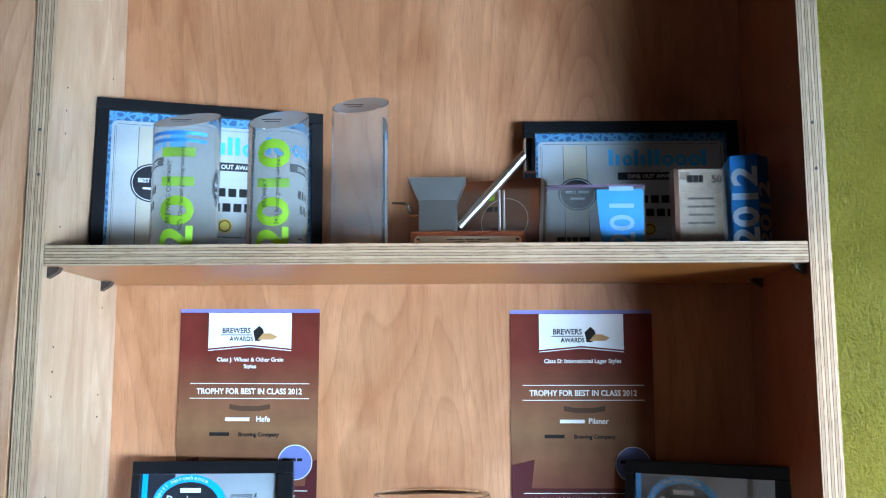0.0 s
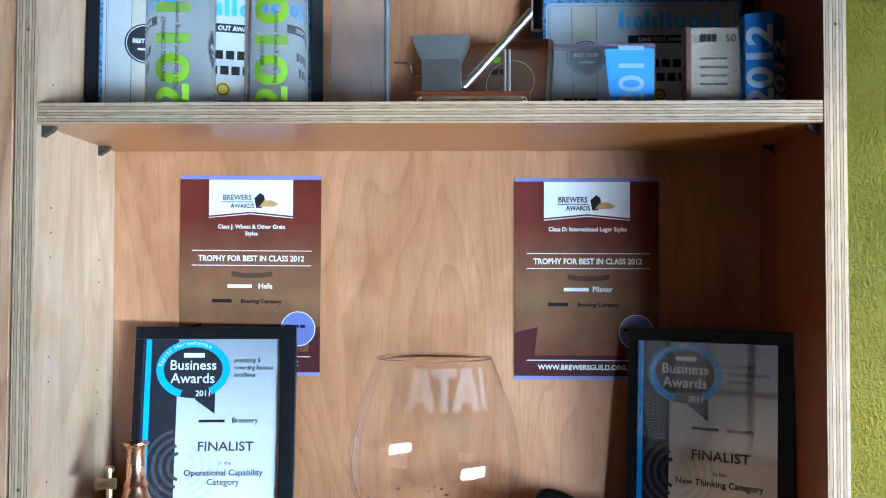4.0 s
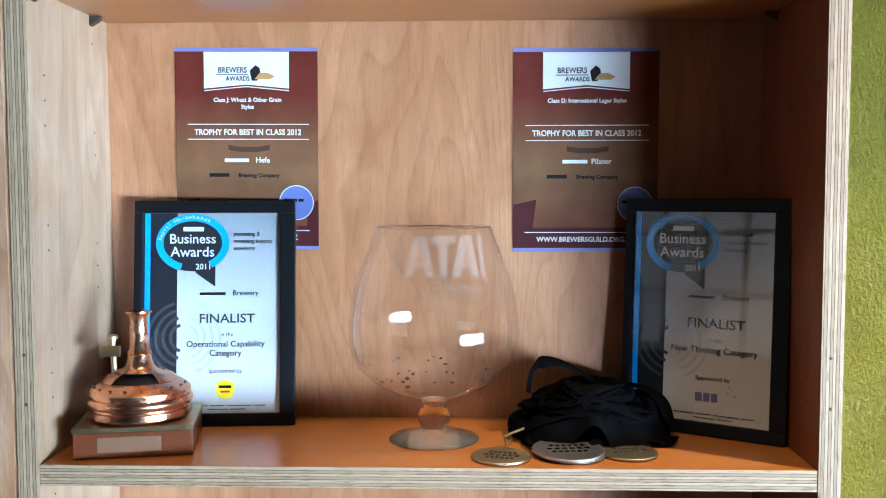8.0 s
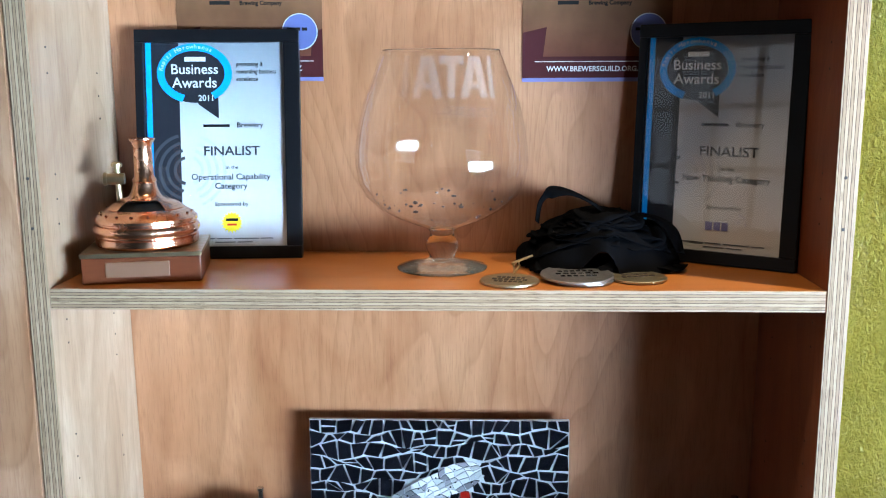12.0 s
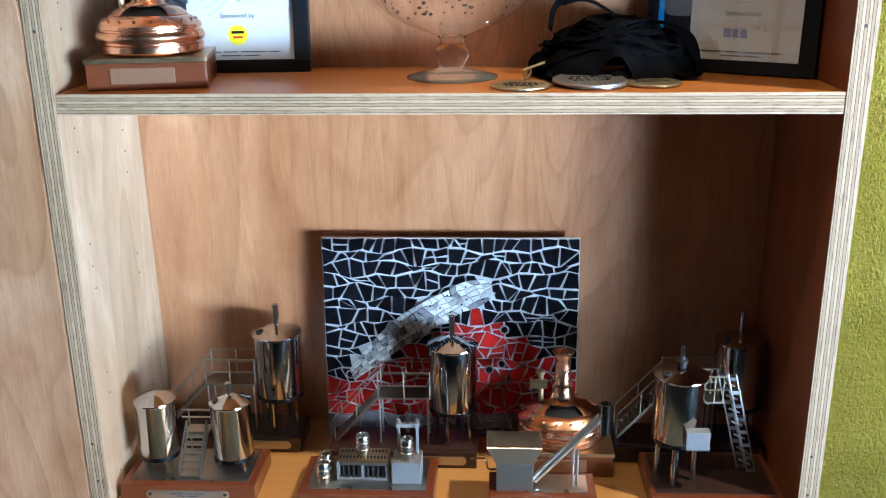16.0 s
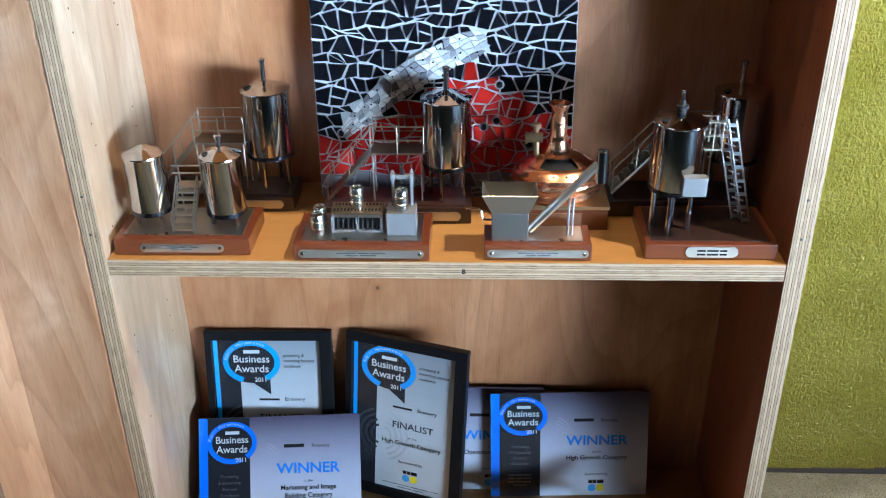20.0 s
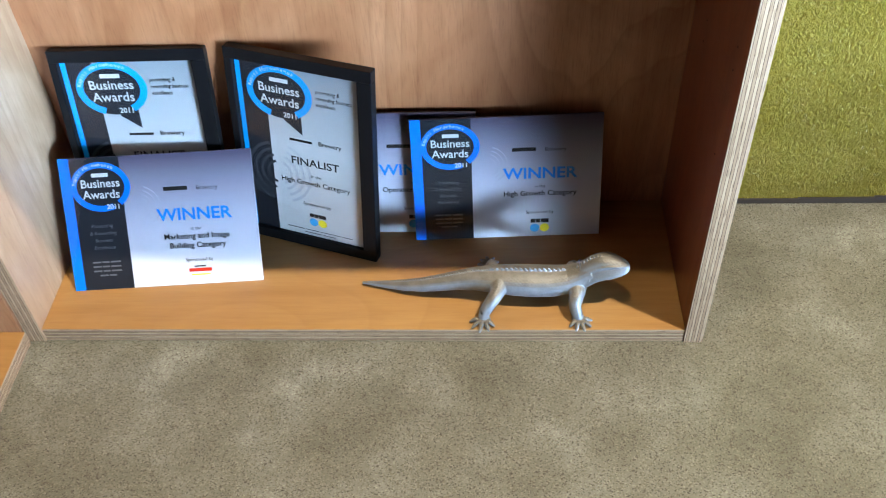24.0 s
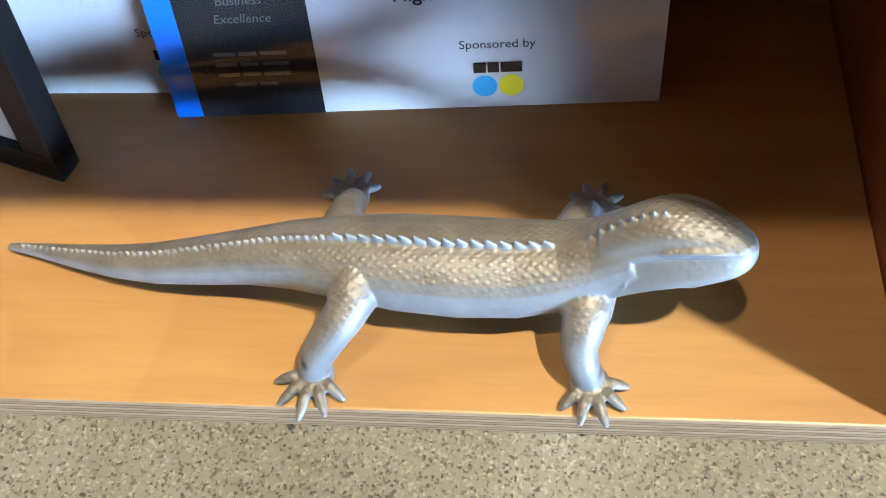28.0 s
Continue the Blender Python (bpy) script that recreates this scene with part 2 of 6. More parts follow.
plaster = material("grey_plaster", (0.036, 0.035, 0.033), 0.8)
_n, _l, _b = tree(plaster)
_l.new(ramp(plaster, noise_tex(plaster, coords(plaster), 4, 4), [(0.3, (0.030, 0.029, 0.027)), (0.7, (0.045, 0.043, 0.040))]), _b.inputs["Base Color"])
black_frame = material("black_lacquer", (0.006, 0.006, 0.007), 0.42, Specular_IOR_Level=0.18)
_n, _l, _b = tree(black_frame)
_l.new(ramp(black_frame, noise_tex(black_frame, coords(black_frame), 14, 3), [(0.4, (0.38, 0.38, 0.38)), (0.7, (0.48, 0.48, 0.48))]), _b.inputs["Roughness"])
card_back = material("fibreboard_back", (0.12, 0.08, 0.05), 0.9)


def gradient_print(name, bottom, mid, top, axis="z", span=0.3):
    m = material(name, mid, 0.35)
    n, l, b = tree(m)
    c, sep = n.new("ShaderNodeTexCoord"), n.new("ShaderNodeSeparateXYZ")
    l.new(c.outputs["Object"], sep.inputs[0])
    k = n.new("ShaderNodeMath")
    k.operation = "DIVIDE"
    k.inputs[1].default_value = span
    l.new(sep.outputs["xyz".index(axis)], k.inputs[0])
    l.new(ramp(m, k.outputs[0], [(0.0, bottom), (0.55, mid), (1.0, top)]), b.inputs["Base Color"])
    return m


paper_finalist = gradient_print("print_pale_gradient", (0.56, 0.55, 0.54), (0.51, 0.52, 0.53), (0.24, 0.265, 0.29), "z", 0.29)
paper_winner = gradient_print("print_violet_gradient", (0.72, 0.72, 0.76), (0.42, 0.41, 0.50), (0.085, 0.072, 0.115), "z", 0.205)
print_dark = material("print_dark", (0.016, 0.017, 0.022), 0.35)
print_ink = material("print_ink", (0.012, 0.011, 0.011), 0.5)
print_grey = material("print_grey", (0.11, 0.115, 0.125), 0.5)
print_finalist = material("print_charcoal", (0.050, 0.052, 0.058), 0.5)
print_swirl = material("print_swirl_grey", (0.050, 0.053, 0.060), 0.4)
print_swirl_pale = material("print_swirl_pale", (0.45, 0.465, 0.49), 0.4)
print_swirl_mid = material("print_swirl_violet", (0.37, 0.36, 0.44), 0.4)
grey_paint = material("grey_satin_paint", (0.13, 0.132, 0.135), 0.5)
print_cyan = material("print_cyan", (0.0, 0.30, 0.78), 0.35)
print_blue = material("print_blue", (0.0, 0.17, 0.80), 0.3)
print_white = material("print_white", (0.64, 0.63, 0.62), 0.5)
print_yellow = material("print_yellow", (0.85, 0.70, 0.03), 0.5)
print_red = material("print_red", (0.62, 0.04, 0.02), 0.5)
print_sky = material("print_sky_blue", (0.05, 0.42, 0.80), 0.45)
print_winner = material("print_winner_blue", (0.012, 0.23, 0.74), 0.45)
print_lime = material("print_lime", (0.17, 0.33, 0.018), 0.4)
print_violet = material("print_violet_band", (0.17, 0.17, 0.36), 0.4)
print_oxblood = material("print_deep_oxblood", (0.060, 0.012, 0.013), 0.5)
print_brown = material("print_ribbon_brown", (0.07, 0.035, 0.02), 0.5)
poster_paper = gradient_print("print_oxblood_to_ochre", (0.115, 0.030, 0.018), (0.185, 0.092, 0.045), (0.120, 0.020, 0.014), "z", 0.30)
for _e, _p in zip([n for n in poster_paper.node_tree.nodes if n.type == "VALTORGB"][0].color_ramp.elements, (0.05, 0.40, 0.78)):
    _e.position = _p
_n, _l, _b = tree(poster_paper)
_src = _b.inputs["Base Color"].links[0].from_socket
_l.new(mixed(poster_paper, "MULTIPLY", 0.8, _src, ramp(poster_paper, noise_tex(poster_paper, coords(poster_paper, (1, 1, 1)), 16, 3), [(0.3, (0.7, 0.66, 0.6)), (0.7, (1.15, 1.12, 1.05))])), _b.inputs["Base Color"])
certificate_paper = gradient_print("print_cream", (0.41, 0.41, 0.39), (0.42, 0.425, 0.415), (0.36, 0.39, 0.42), "z", 0.2)

for _m in bpy.data.materials:
    if _m.name.startswith("print_"):
        _m.node_tree.nodes["Principled BSDF"].inputs["Specular IOR Level"].default_value = 0.12
        _m.node_tree.nodes["Principled BSDF"].inputs["Roughness"].default_value = 0.6

pane_glass = bpy.data.materials.new("pane_glass")
pane_glass.use_nodes = True
_n, _l = pane_glass.node_tree.nodes, pane_glass.node_tree.links
_t, _g, _x, _f = (_n.new(k) for k in ("ShaderNodeBsdfTransparent", "ShaderNodeBsdfGlossy", "ShaderNodeMixShader", "ShaderNodeLayerWeight"))
_g.inputs["Roughness"].default_value = 0.03
_f.inputs[0].default_value = 0.5
_p, _q = _n.new("ShaderNodeMath"), _n.new("ShaderNodeMath")
_p.operation, _q.operation = "POWER", "MULTIPLY_ADD"
_p.inputs[1].default_value, _q.inputs[1].default_value, _q.inputs[2].default_value = 4.0, 0.85, 0.055
_l.new(_f.outputs["Facing"], _p.inputs[0]), _l.new(_p.outputs[0], _q.inputs[0])
_l.new(_q.outputs[0], _x.inputs[0]), _l.new(_t.outputs[0], _x.inputs[1]), _l.new(_g.outputs[0], _x.inputs[2])
_l.new(_x.outputs[0], _n["Material Output"].inputs[0])

glass = material("clear_glass", (1, 1, 1), 0.0, Transmission_Weight=1.0, IOR=1.30)
acrylic = material("clear_acrylic", (0.93, 0.95, 0.93), 0.03, Transmission_Weight=0.965, IOR=1.33)
acrylic_smoke = material("hazy_amber_acrylic", (0.46, 0.36, 0.27), 0.25, Alpha=0.42)
thin_glass = bpy.data.materials.new("thin_clear_glass")
thin_glass.use_nodes = True
_n, _l = thin_glass.node_tree.nodes, thin_glass.node_tree.links
_t, _g, _d, _x, _y, _f = (_n.new(k) for k in ("ShaderNodeBsdfTransparent", "ShaderNodeBsdfGlossy", "ShaderNodeBsdfDiffuse", "ShaderNodeMixShader", "ShaderNodeMixShader", "ShaderNodeFresnel"))
_g.inputs["Roughness"].default_value, _f.inputs["IOR"].default_value = 0.04, 1.6
_d.inputs["Color"].default_value, _y.inputs[0].default_value = (0.8, 0.8, 0.8, 1), 0.10
_l.new(_t.outputs[0], _y.inputs[1]), _l.new(_d.outputs[0], _y.inputs[2])
_l.new(_f.outputs[0], _x.inputs[0]), _l.new(_y.outputs[0], _x.inputs[1]), _l.new(_g.outputs[0], _x.inputs[2])
_l.new(_x.outputs[0], _n["Material Output"].inputs[0])
# pale film added over the clear cylinder tops to brighten them
top_haze = material("pale_top_film", (0.66, 0.68, 0.70), 0.5, Alpha=0.36)
frosted = material("etched_frost", (0.62, 0.58, 0.54), 0.9, Alpha=0.13)


def metal(name, color, rough, scale=40, spread=0.08):
    m = material(name, color, rough, 1.0)
    n, l, b = tree(m)
    l.new(ramp(m, noise_tex(m, coords(m), scale, 4), [(0.35, (rough,) * 3), (0.7, (rough + spread,) * 3)]), b.inputs["Roughness"])
    return m


chrome = metal("polished_steel", (0.54, 0.56, 0.59), 0.05)
steel = metal("brushed_steel", (0.50, 0.48, 0.44), 0.32, 25, 0.05)
# tank skirts: a dark blue reflection is put into the metal's colour
dark_band = metal("dark_skirt_reflection", (0.06, 0.065, 0.08), 0.25, 25, 0.05)
deck_steel = metal("polished_deck", (0.50, 0.49, 0.45), 0.27, 18, 0.08)
keg_steel = metal("satin_keg_steel", (0.62, 0.62, 0.60), 0.20, 30, 0.06)
steel_dark = metal("dull_steel", (0.34, 0.34, 0.33), 0.42, 25, 0.05)
pewter = metal("pewter_medal", (0.33, 0.32, 0.32), 0.35, 200, 0.2)
bronze = metal("bronze_medal", (0.45, 0.38, 0.25), 0.32, 200, 0.2)
brass = metal("aged_brass", (0.44, 0.33, 0.19), 0.28, 120, 0.15)
copper = metal("polished_copper", (0.80, 0.41, 0.25), 0.20, 30, 0.10)
nickel_plate = metal("nickel_plate", (0.60, 0.56, 0.48), 0.38, 80, 0.12)
# bronze tone for the model rails, with their shade put into the colour
shaded_bronze = metal("dull_bronze_shaded", (0.30, 0.26, 0.20), 0.36, 60, 0.10)
base_wood = wood("mahogany_base", (0.135, 0.034, 0.012), (0.080, 0.018, 0.007), "x", 0.3, coat=0.4)
base_black = wood("ebonised_base", (0.035, 0.018, 0.014), (0.018, 0.010, 0.008), "x", 0.3, coat=0.4)
dark_pin = material("dark_shelf_pin", (0.03, 0.02, 0.015), 0.5)
black_cloth = material("black_ribbon", (0.0011, 0.0011, 0.0015), 0.95, Specular_IOR_Level=0.04)
_bn = noise_tex(black_cloth, coords(black_cloth), 420, 2)
bump(black_cloth, _bn, 0.3, 0.0008)
rubber = material("black_rubber", (0.010, 0.010, 0.010), 0.6, Specular_IOR_Level=0.25)
grout = material("pale_grey_grout", (0.40, 0.405, 0.41), 0.9)
rock = material("dark_garden_bark", (0.06, 0.05, 0.045), 0.9)
_n, _l, _b = tree(rock)
_l.new(ramp(rock, noise_tex(rock, coords(rock), 45, 4), [(0.3, (0.02, 0.018, 0.016)), (0.55, (0.09, 0.075, 0.065)), (0.75, (0.24, 0.22, 0.20))]), _b.inputs["Base Color"])


# ---- mesh helpers ----
def link_mesh(name, bm, mat, smooth=False):
    me = bpy.data.meshes.new(name)
    bm.to_mesh(me)
    bm.free()
    for m in mat if isinstance(mat, (list, tuple)) else (mat,):
        me.materials.append(m)
    if smooth:
        me.polygons.foreach_set("use_smooth", [True] * len(me.polygons))
        if smooth != "all":
            me.set_sharp_from_angle(angle=radians(35))
    return new(name, me)


def part(name, bm, mat, parent, label="", smooth=False):
    ob = link_mesh(name, bm, mat, smooth)
    ob.parent = parent
    return tagged(ob, label)


def thing(name, label, category, m=None, group="", kind=""):
    ob = new(name)
    ob.empty_display_size = 0.05
    if m is not None:
        ob.matrix_basis = m
    return tagged(ob, label, category, group, kind)


def block(x0, x1, y0, y1, z0, z1, bevel=0.0, bm=None):
    own = bmesh.new()
    bmesh.ops.create_cube(own, size=1, matrix=Matrix.Translation(((x0 + x1) / 2, (y0 + y1) / 2, (z0 + z1) / 2)) @ Matrix.Diagonal((x1 - x0, y1 - y0, z1 - z0, 1)))
    if bevel:
        bmesh.ops.bevel(own, geom=own.edges[:], offset=bevel, segments=2, affect="EDGES", profile=0.7)
    return merge(bm, own)


def merge(bm, own):
    if bm is None:
        return own
    me = bpy.data.meshes.new("tmp")
    own.to_mesh(me)
    own.free()
    bm.from_mesh(me)
    bpy.data.meshes.remove(me)
    return bm


def moved(bm, m):
    bmesh.ops.transform(bm, matrix=m, verts=bm.verts[:])
    return bm


def lathe(profile, cx=0.0, cy=0.0, seg=32, bm=None):
    """A turned solid from (radius, height) pairs."""
    own = bmesh.new()
    rings = []
    for r, z in profile:
        if r < 1e-6:
            rings.append([own.verts.new((cx, cy, z))])
        else:
            rings.append([own.verts.new((cx + r * math.cos(a), cy + r * math.sin(a), z)) for a in (2 * math.pi * k / seg for k in range(seg))])
    for a, b in zip(rings, rings[1:]):
        for k in range(seg):
            j = (k + 1) % seg
            if len(a) == 1 and len(b) == 1:
                continue
            own.faces.new([a[0], b[j], b[k]][::-1] if len(a) == 1 else [a[k], a[j], b[0]] if len(b) == 1 else [a[k], a[j], b[j], b[k]])
    for ring, flip in ((rings[0], True), (rings[-1], False)):
        if len(ring) > 1:
            own.faces.new(ring[::-1] if flip else ring)
    bmesh.ops.recalc_face_normals(own, faces=own.faces[:])
    return merge(bm, own)


def rod(a, b, r, seg=10, r2=None, bm=None):
    a, b = Vector(a), Vector(b)
    own = bmesh.new()
    bmesh.ops.create_cone(own, cap_ends=True, segments=seg, radius1=r, radius2=r if r2 is None else r2, depth=(b - a).length)
    moved(own, Matrix.Translation((a + b) / 2) @ (b - a).to_track_quat("Z", "Y").to_matrix().to_4x4())
    return merge(bm, own)


def beam(a, b, w, h, bm=None):
    """A square bar from a to b."""
    a, b = Vector(a), Vector(b)
    own = bmesh.new()
    bmesh.ops.create_cube(own, size=1, matrix=Matrix.Diagonal((w, h, (b - a).length, 1)))
    moved(own, Matrix.Translation((a + b) / 2) @ (b - a).to_track_quat("Z", "Y").to_matrix().to_4x4())
    return merge(bm, own)


def tube(points, radii, seg=12, bm=None, squash=1.0):
    """A rounded tube along points, flattened sideways by squash."""
    own = bmesh.new()
    pts = [Vector(p) for p in points]
    rings = []
    for k, p in enumerate(pts):
        d = (pts[min(k + 1, len(pts) - 1)] - pts[max(k - 1, 0)]).normalized()
        side = d.cross(Vector((0, 0, 1)))
        side = side.normalized() if side.length > 1e-3 else Vector((1, 0, 0))
        up = side.cross(d).normalized()
        r = radii[k] if isinstance(radii, (list, tuple)) else radii
        rx, rz = r if isinstance(r, (list, tuple)) else (r * squash, r)
        rings.append([own.verts.new(p + side * rx * math.cos(2 * math.pi * j / seg) + up * rz * math.sin(2 * math.pi * j / seg)) for j in range(seg)])
    for a, b in zip(rings, rings[1:]):
        for j in range(seg):
            own.faces.new((a[j], a[(j + 1) % seg], b[(j + 1) % seg], b[j]))
    own.faces.new(rings[0][::-1]), own.faces.new(rings[-1])
    bmesh.ops.recalc_face_normals(own, faces=own.faces[:])
    return merge(bm, own)


def flat(points, y=0.0, bm=None):
    """A flat shape in the x-z plane that faces -y."""
    own = bmesh.new()
    f = own.faces.new([own.verts.new((x, y, z)) for x, z in points])
    f.normal_update()
    if f.normal.y > 0:
        f.normal_flip()
    return merge(bm, own)


def rect(x0, x1, z0, z1, y=0.0, bm=None):
    return flat([(x0, z0), (x1, z0), (x1, z1), (x0, z1)], y, bm)


def disc(cx, cz, rx, rz, y=0.0, seg=36, bm=None, a0=0.0, a1=360.0):
    full = a1 - a0 > 359
    pts = [(cx + rx * math.cos(a), cz + rz * math.sin(a)) for a in (radians(a0 + (a1 - a0) * k / seg) for k in range(seg + (0 if full else 1)))]
    return flat(pts, y, bm)


def ring(cx, cz, rx, rz, w, y=0.0, seg=40, a0=0.0, a1=360.0, bm=None):
    own = bmesh.new()
    pairs = []
    for k in range(seg + 1):
        a = radians(a0 + (a1 - a0) * k / seg)
        pairs.append([own.verts.new((cx + (rx - d) * math.cos(a), y, cz + (rz - d) * math.sin(a))) for d in (0, w)])
    for (a, b), (c, d) in zip(pairs, pairs[1:]):
        own.faces.new((a, b, d, c))
    for f in own.faces:
        f.normal_update()
        if f.normal.y > 0:
            f.normal_flip()
    return merge(bm, own)


LETTERS = {}


def lettering(text, height, mat, parent, x, z, y, align="CENTER", shear=0.0, squeeze=1.0, turn=0.0, bold=0.0):
    """Words of the given capital height, upright in the x-z plane, centred at x on the base line z."""
    key = (text, round(height, 5), mat.name, align, shear, squeeze, bold)
    if key not in LETTERS:
        data = bpy.data.curves.new("lettering", "FONT")
        data.body, data.size, data.align_x, data.shear, data.resolution_u = text, height / 0.70, align, shear, 3
        data.offset = bold
        tmp = new("tmp", data)
        bpy.context.view_layer.update()
        me = bpy.data.meshes.new_from_object(tmp.evaluated_get(bpy.context.evaluated_depsgraph_get()))
        bpy.data.objects.remove(tmp)
        me.transform(Matrix.Rotation(math.pi / 2, 4, "X") @ Matrix.Diagonal((squeeze, 1, 1, 1)))
        me.name = "lettering"
        me.materials.clear()
        me.materials.append(mat)
        LETTERS[key] = me
    ob = new("lettering", LETTERS[key])
    ob.parent = parent
    ob.matrix_basis = pose(x, y, z, 0, turn, 0)
    return ob


def bars(parent, mat, x, z, y, widths, height, gap, align="CENTER", name="print_bar"):
    """A row of plain bars in place of words."""
    total = sum(widths) + gap * (len(widths) - 1)
    at = x - total / 2 if align == "CENTER" else x
    bm = bmesh.new()
    for w in widths:
        rect(at, at + w, z, z + height, y, bm)
        at += w + gap
    return part(name, bm, mat, parent)


# ---- the room ----
def structure(name, bm, mat, label, category, smooth=False):
    return tagged(link_mesh(name, bm, mat, smooth), label, category, kind="structure")


structure("ground", block(-5.5, 6.0, -4.1, 0.6, -0.12, 0.0), concrete, "ground concrete floor with exposed dark and pale aggregate", "floor")
structure("wall_north", block(-5.5, 6.0, 0.304, 0.50, 0.0, 3.0), wall_paint, "olive green wall with thick textured paint", "wall")
bm = bmesh.new()
for x0, x1, z0, z1 in ((-5.5, -5.2, 0, 3), (-5.2, -2.0, 0, 0.95), (-5.2, -2.0, 2.35, 3), (-2.0, 3.5, 0, 3), (3.5, 5.85, 1.15, 3), (3.5, 5.85, 0, 0.10), (5.85, 6.0, 0, 3)):
    block(x0, x1, -4.1, -3.95, z0, z1, bm=bm)
structure("wall_south", bm, plaster, "plain dark grey plaster wall with two windows", "wall")
bm = bmesh.new()
for y0, y1, z0, z1 in ((-4.1, -3.70, 0, 3), (-3.70, -1.80, 0, 0.10), (-3.70, -1.80, 1.15, 3), (-1.80, 0.5, 0, 3)):
    block(6.0, 6.15, y0, y1, z0, z1, bm=bm)
structure("wall_east", bm, plaster, "plain dark grey plaster wall with a window", "wall")
structure("wall_west", block(-5.65, -5.5, -4.1, 0.5, 0.0, 3.0), plaster, "plain dark grey plaster wall", "wall")
structure("ceiling", block(-5.5, 6.0, -4.1, 0.5, 3.0, 3.12), plaster, "plain dark grey ceiling", "ceiling")
gap = bmesh.new()
rng = random.Random(8)
x = 1.0
while x < 5.9:
    step = rng.uniform(0.03, 0.09)
    block(x, x + step, 0.3005, 0.3042, 0.0005, rng.uniform(0.008, 0.016), bm=gap)
    x += step
structure("baseboard", gap, dark_pin, "dark uneven joint between wall and concrete floor", "joint")
structure("backdrop", block(-7.5, 7.5, -5.35, -5.3, -0.1, 2.9), sky_glow, "pale overcast sky glow outside the windows", "sky")
window_paint = material("dark_window_paint", (0.05, 0.05, 0.055), 0.45)
def glazing(name, wide, high, cols, rows, m):
    """A window of dark bars, its lower left corner at the origin, in the x-z plane."""
    win = thing(name, "dark framed window with a grid of panes", "window", m, kind="structure")
    for x in (0.02, wide - 0.02):
        part("window_frame", block(x - 0.02, x + 0.02, -0.025, 0.025, 0, high, 0.003), window_paint, win)
    for z in (0.02, high - 0.02):
        part("window_frame", block(0.04, wide - 0.04, -0.025, 0.025, z - 0.02, z + 0.02, 0.003), window_paint, win)
    for k in range(1, cols):
        x = wide * k / cols
        part("glazing_bar", block(x - 0.020, x + 0.020, -0.015, 0.015, 0.04, high - 0.04), window_paint, win)
    for k in range(1, rows):
        z = high * k / rows
        part("glazing_bar", block(0.04, wide - 0.04, -0.012, 0.012, z - 0.020, z + 0.020), window_paint, win)


glazing("window_1", 2.35, 1.05, 5, 3, pose(3.5, -3.895, 0.10))
glazing("window_2", 3.2, 1.4, 7, 3, pose(-5.2, -3.895, 0.95))
glazing("window_3", 1.9, 1.05, 4, 3, pose(5.895, -3.70, 0.10, 0, 0, 90))

# ---- the bookcase ----
W, D, TOP = 0.972, 0.256, 2.42
S1, S2, S3, S4 = 1.867, 1.245, 0.649, 0.027
T = 0.027


def panel(x0, x1, y0, y1, z0, z1, face, edge, edge_normals):
    """A plywood board whose sawn edges show their veneers."""
    bm = block(x0, x1, y0, y1, z0, z1, 0.0012)
    for f in bm.faces:
        f.normal_update()
        f.material_index = 1 if any(f.normal.dot(Vector(n)) > 0.6 for n in edge_normals) else 0
    return bm, (face, edge)


def back_y(z):
    """The back panel leans a little forward towards its top."""
    return 0.284 - 0.0165 * z


case = thing("bookcase", "tall varnished plywood bookcase with raw layered edges", "bookcase")
for name, x0, x1, face, e in (("side_panel", -0.028, -0.0005, wood_left, edge_side_l), ("side_panel", W + 0.0005, W + 0.028, wood_right_shaded, edge_side_r)):
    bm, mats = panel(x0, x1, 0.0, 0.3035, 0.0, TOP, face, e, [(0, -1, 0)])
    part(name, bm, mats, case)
back = block(0.0, W, 0.0, 0.016, 0.0, TOP)
for v in back.verts:
    v.co.y += back_y(v.co.z)
part("back_panel", back, wood_back, case, "tan plywood back with streaky grain")
bm, mats = panel(0.0, W, 0.002, 0.2825, 0.0005, S4, wood_pale, edge_shelf, [(0, -1, 0)])
part("bottom_board", bm, mats, case)
bm, mats = panel(0.0, W, 0.002, 0.2435, TOP - T, TOP, wood_shelf, edge_shelf, [(0, -1, 0)])
part("top_board", bm, mats, case)
for z in (S1,):
    for x, s in ((0.0, 1), (W, -1)):
        for y in (0.012, 0.19):
            own = bmesh.new()
            v = [own.verts.new((x + s * dx, y + dy, z - T - dz)) for dy in (0, 0.012) for dx, dz in ((0.0, 0.0), (0.016, 0.0), (0.013, 0.006), (0.0, 0.014))]
            own.faces.new(v[:4]), own.faces.new(v[4:][::-1])
            for k in range(4):
                own.faces.new((v[k], v[4 + k], v[4 + (k + 1) % 4], v[(k + 1) % 4]))
            bmesh.ops.recalc_face_normals(own, faces=own.faces[:])
            part("shelf_pin", own, dark_pin, case)
bm = bmesh.new()
for x, s in ((0.0, 1), (W, -1)):
    for y in (0.043, 0.2):
        for k in range(58):
            z = 0.33 + 0.032 * k
            if any(abs(z - s1 + 0.01) < 0.03 for s1 in (S1, S2, S3)) or (k * 7 + int(y * 100)) % 11 in (0, 2, 3, 5, 7, 9):
                continue
            lathe([(0.0014, 0), (0.0014, 0.0006)], 0, 0, 8, own := bmesh.new())
            moved(own, Matrix.Translation((x + (-0.0002 if s > 0 else 0.0002), y, z)) @ Matrix.Rotation(s * math.pi / 2, 4, "Y"))
            merge(bm, own)
tagged(part("pin_hole", bm, dark_pin, case, "drilled pin holes in rows"), kind="stuff")
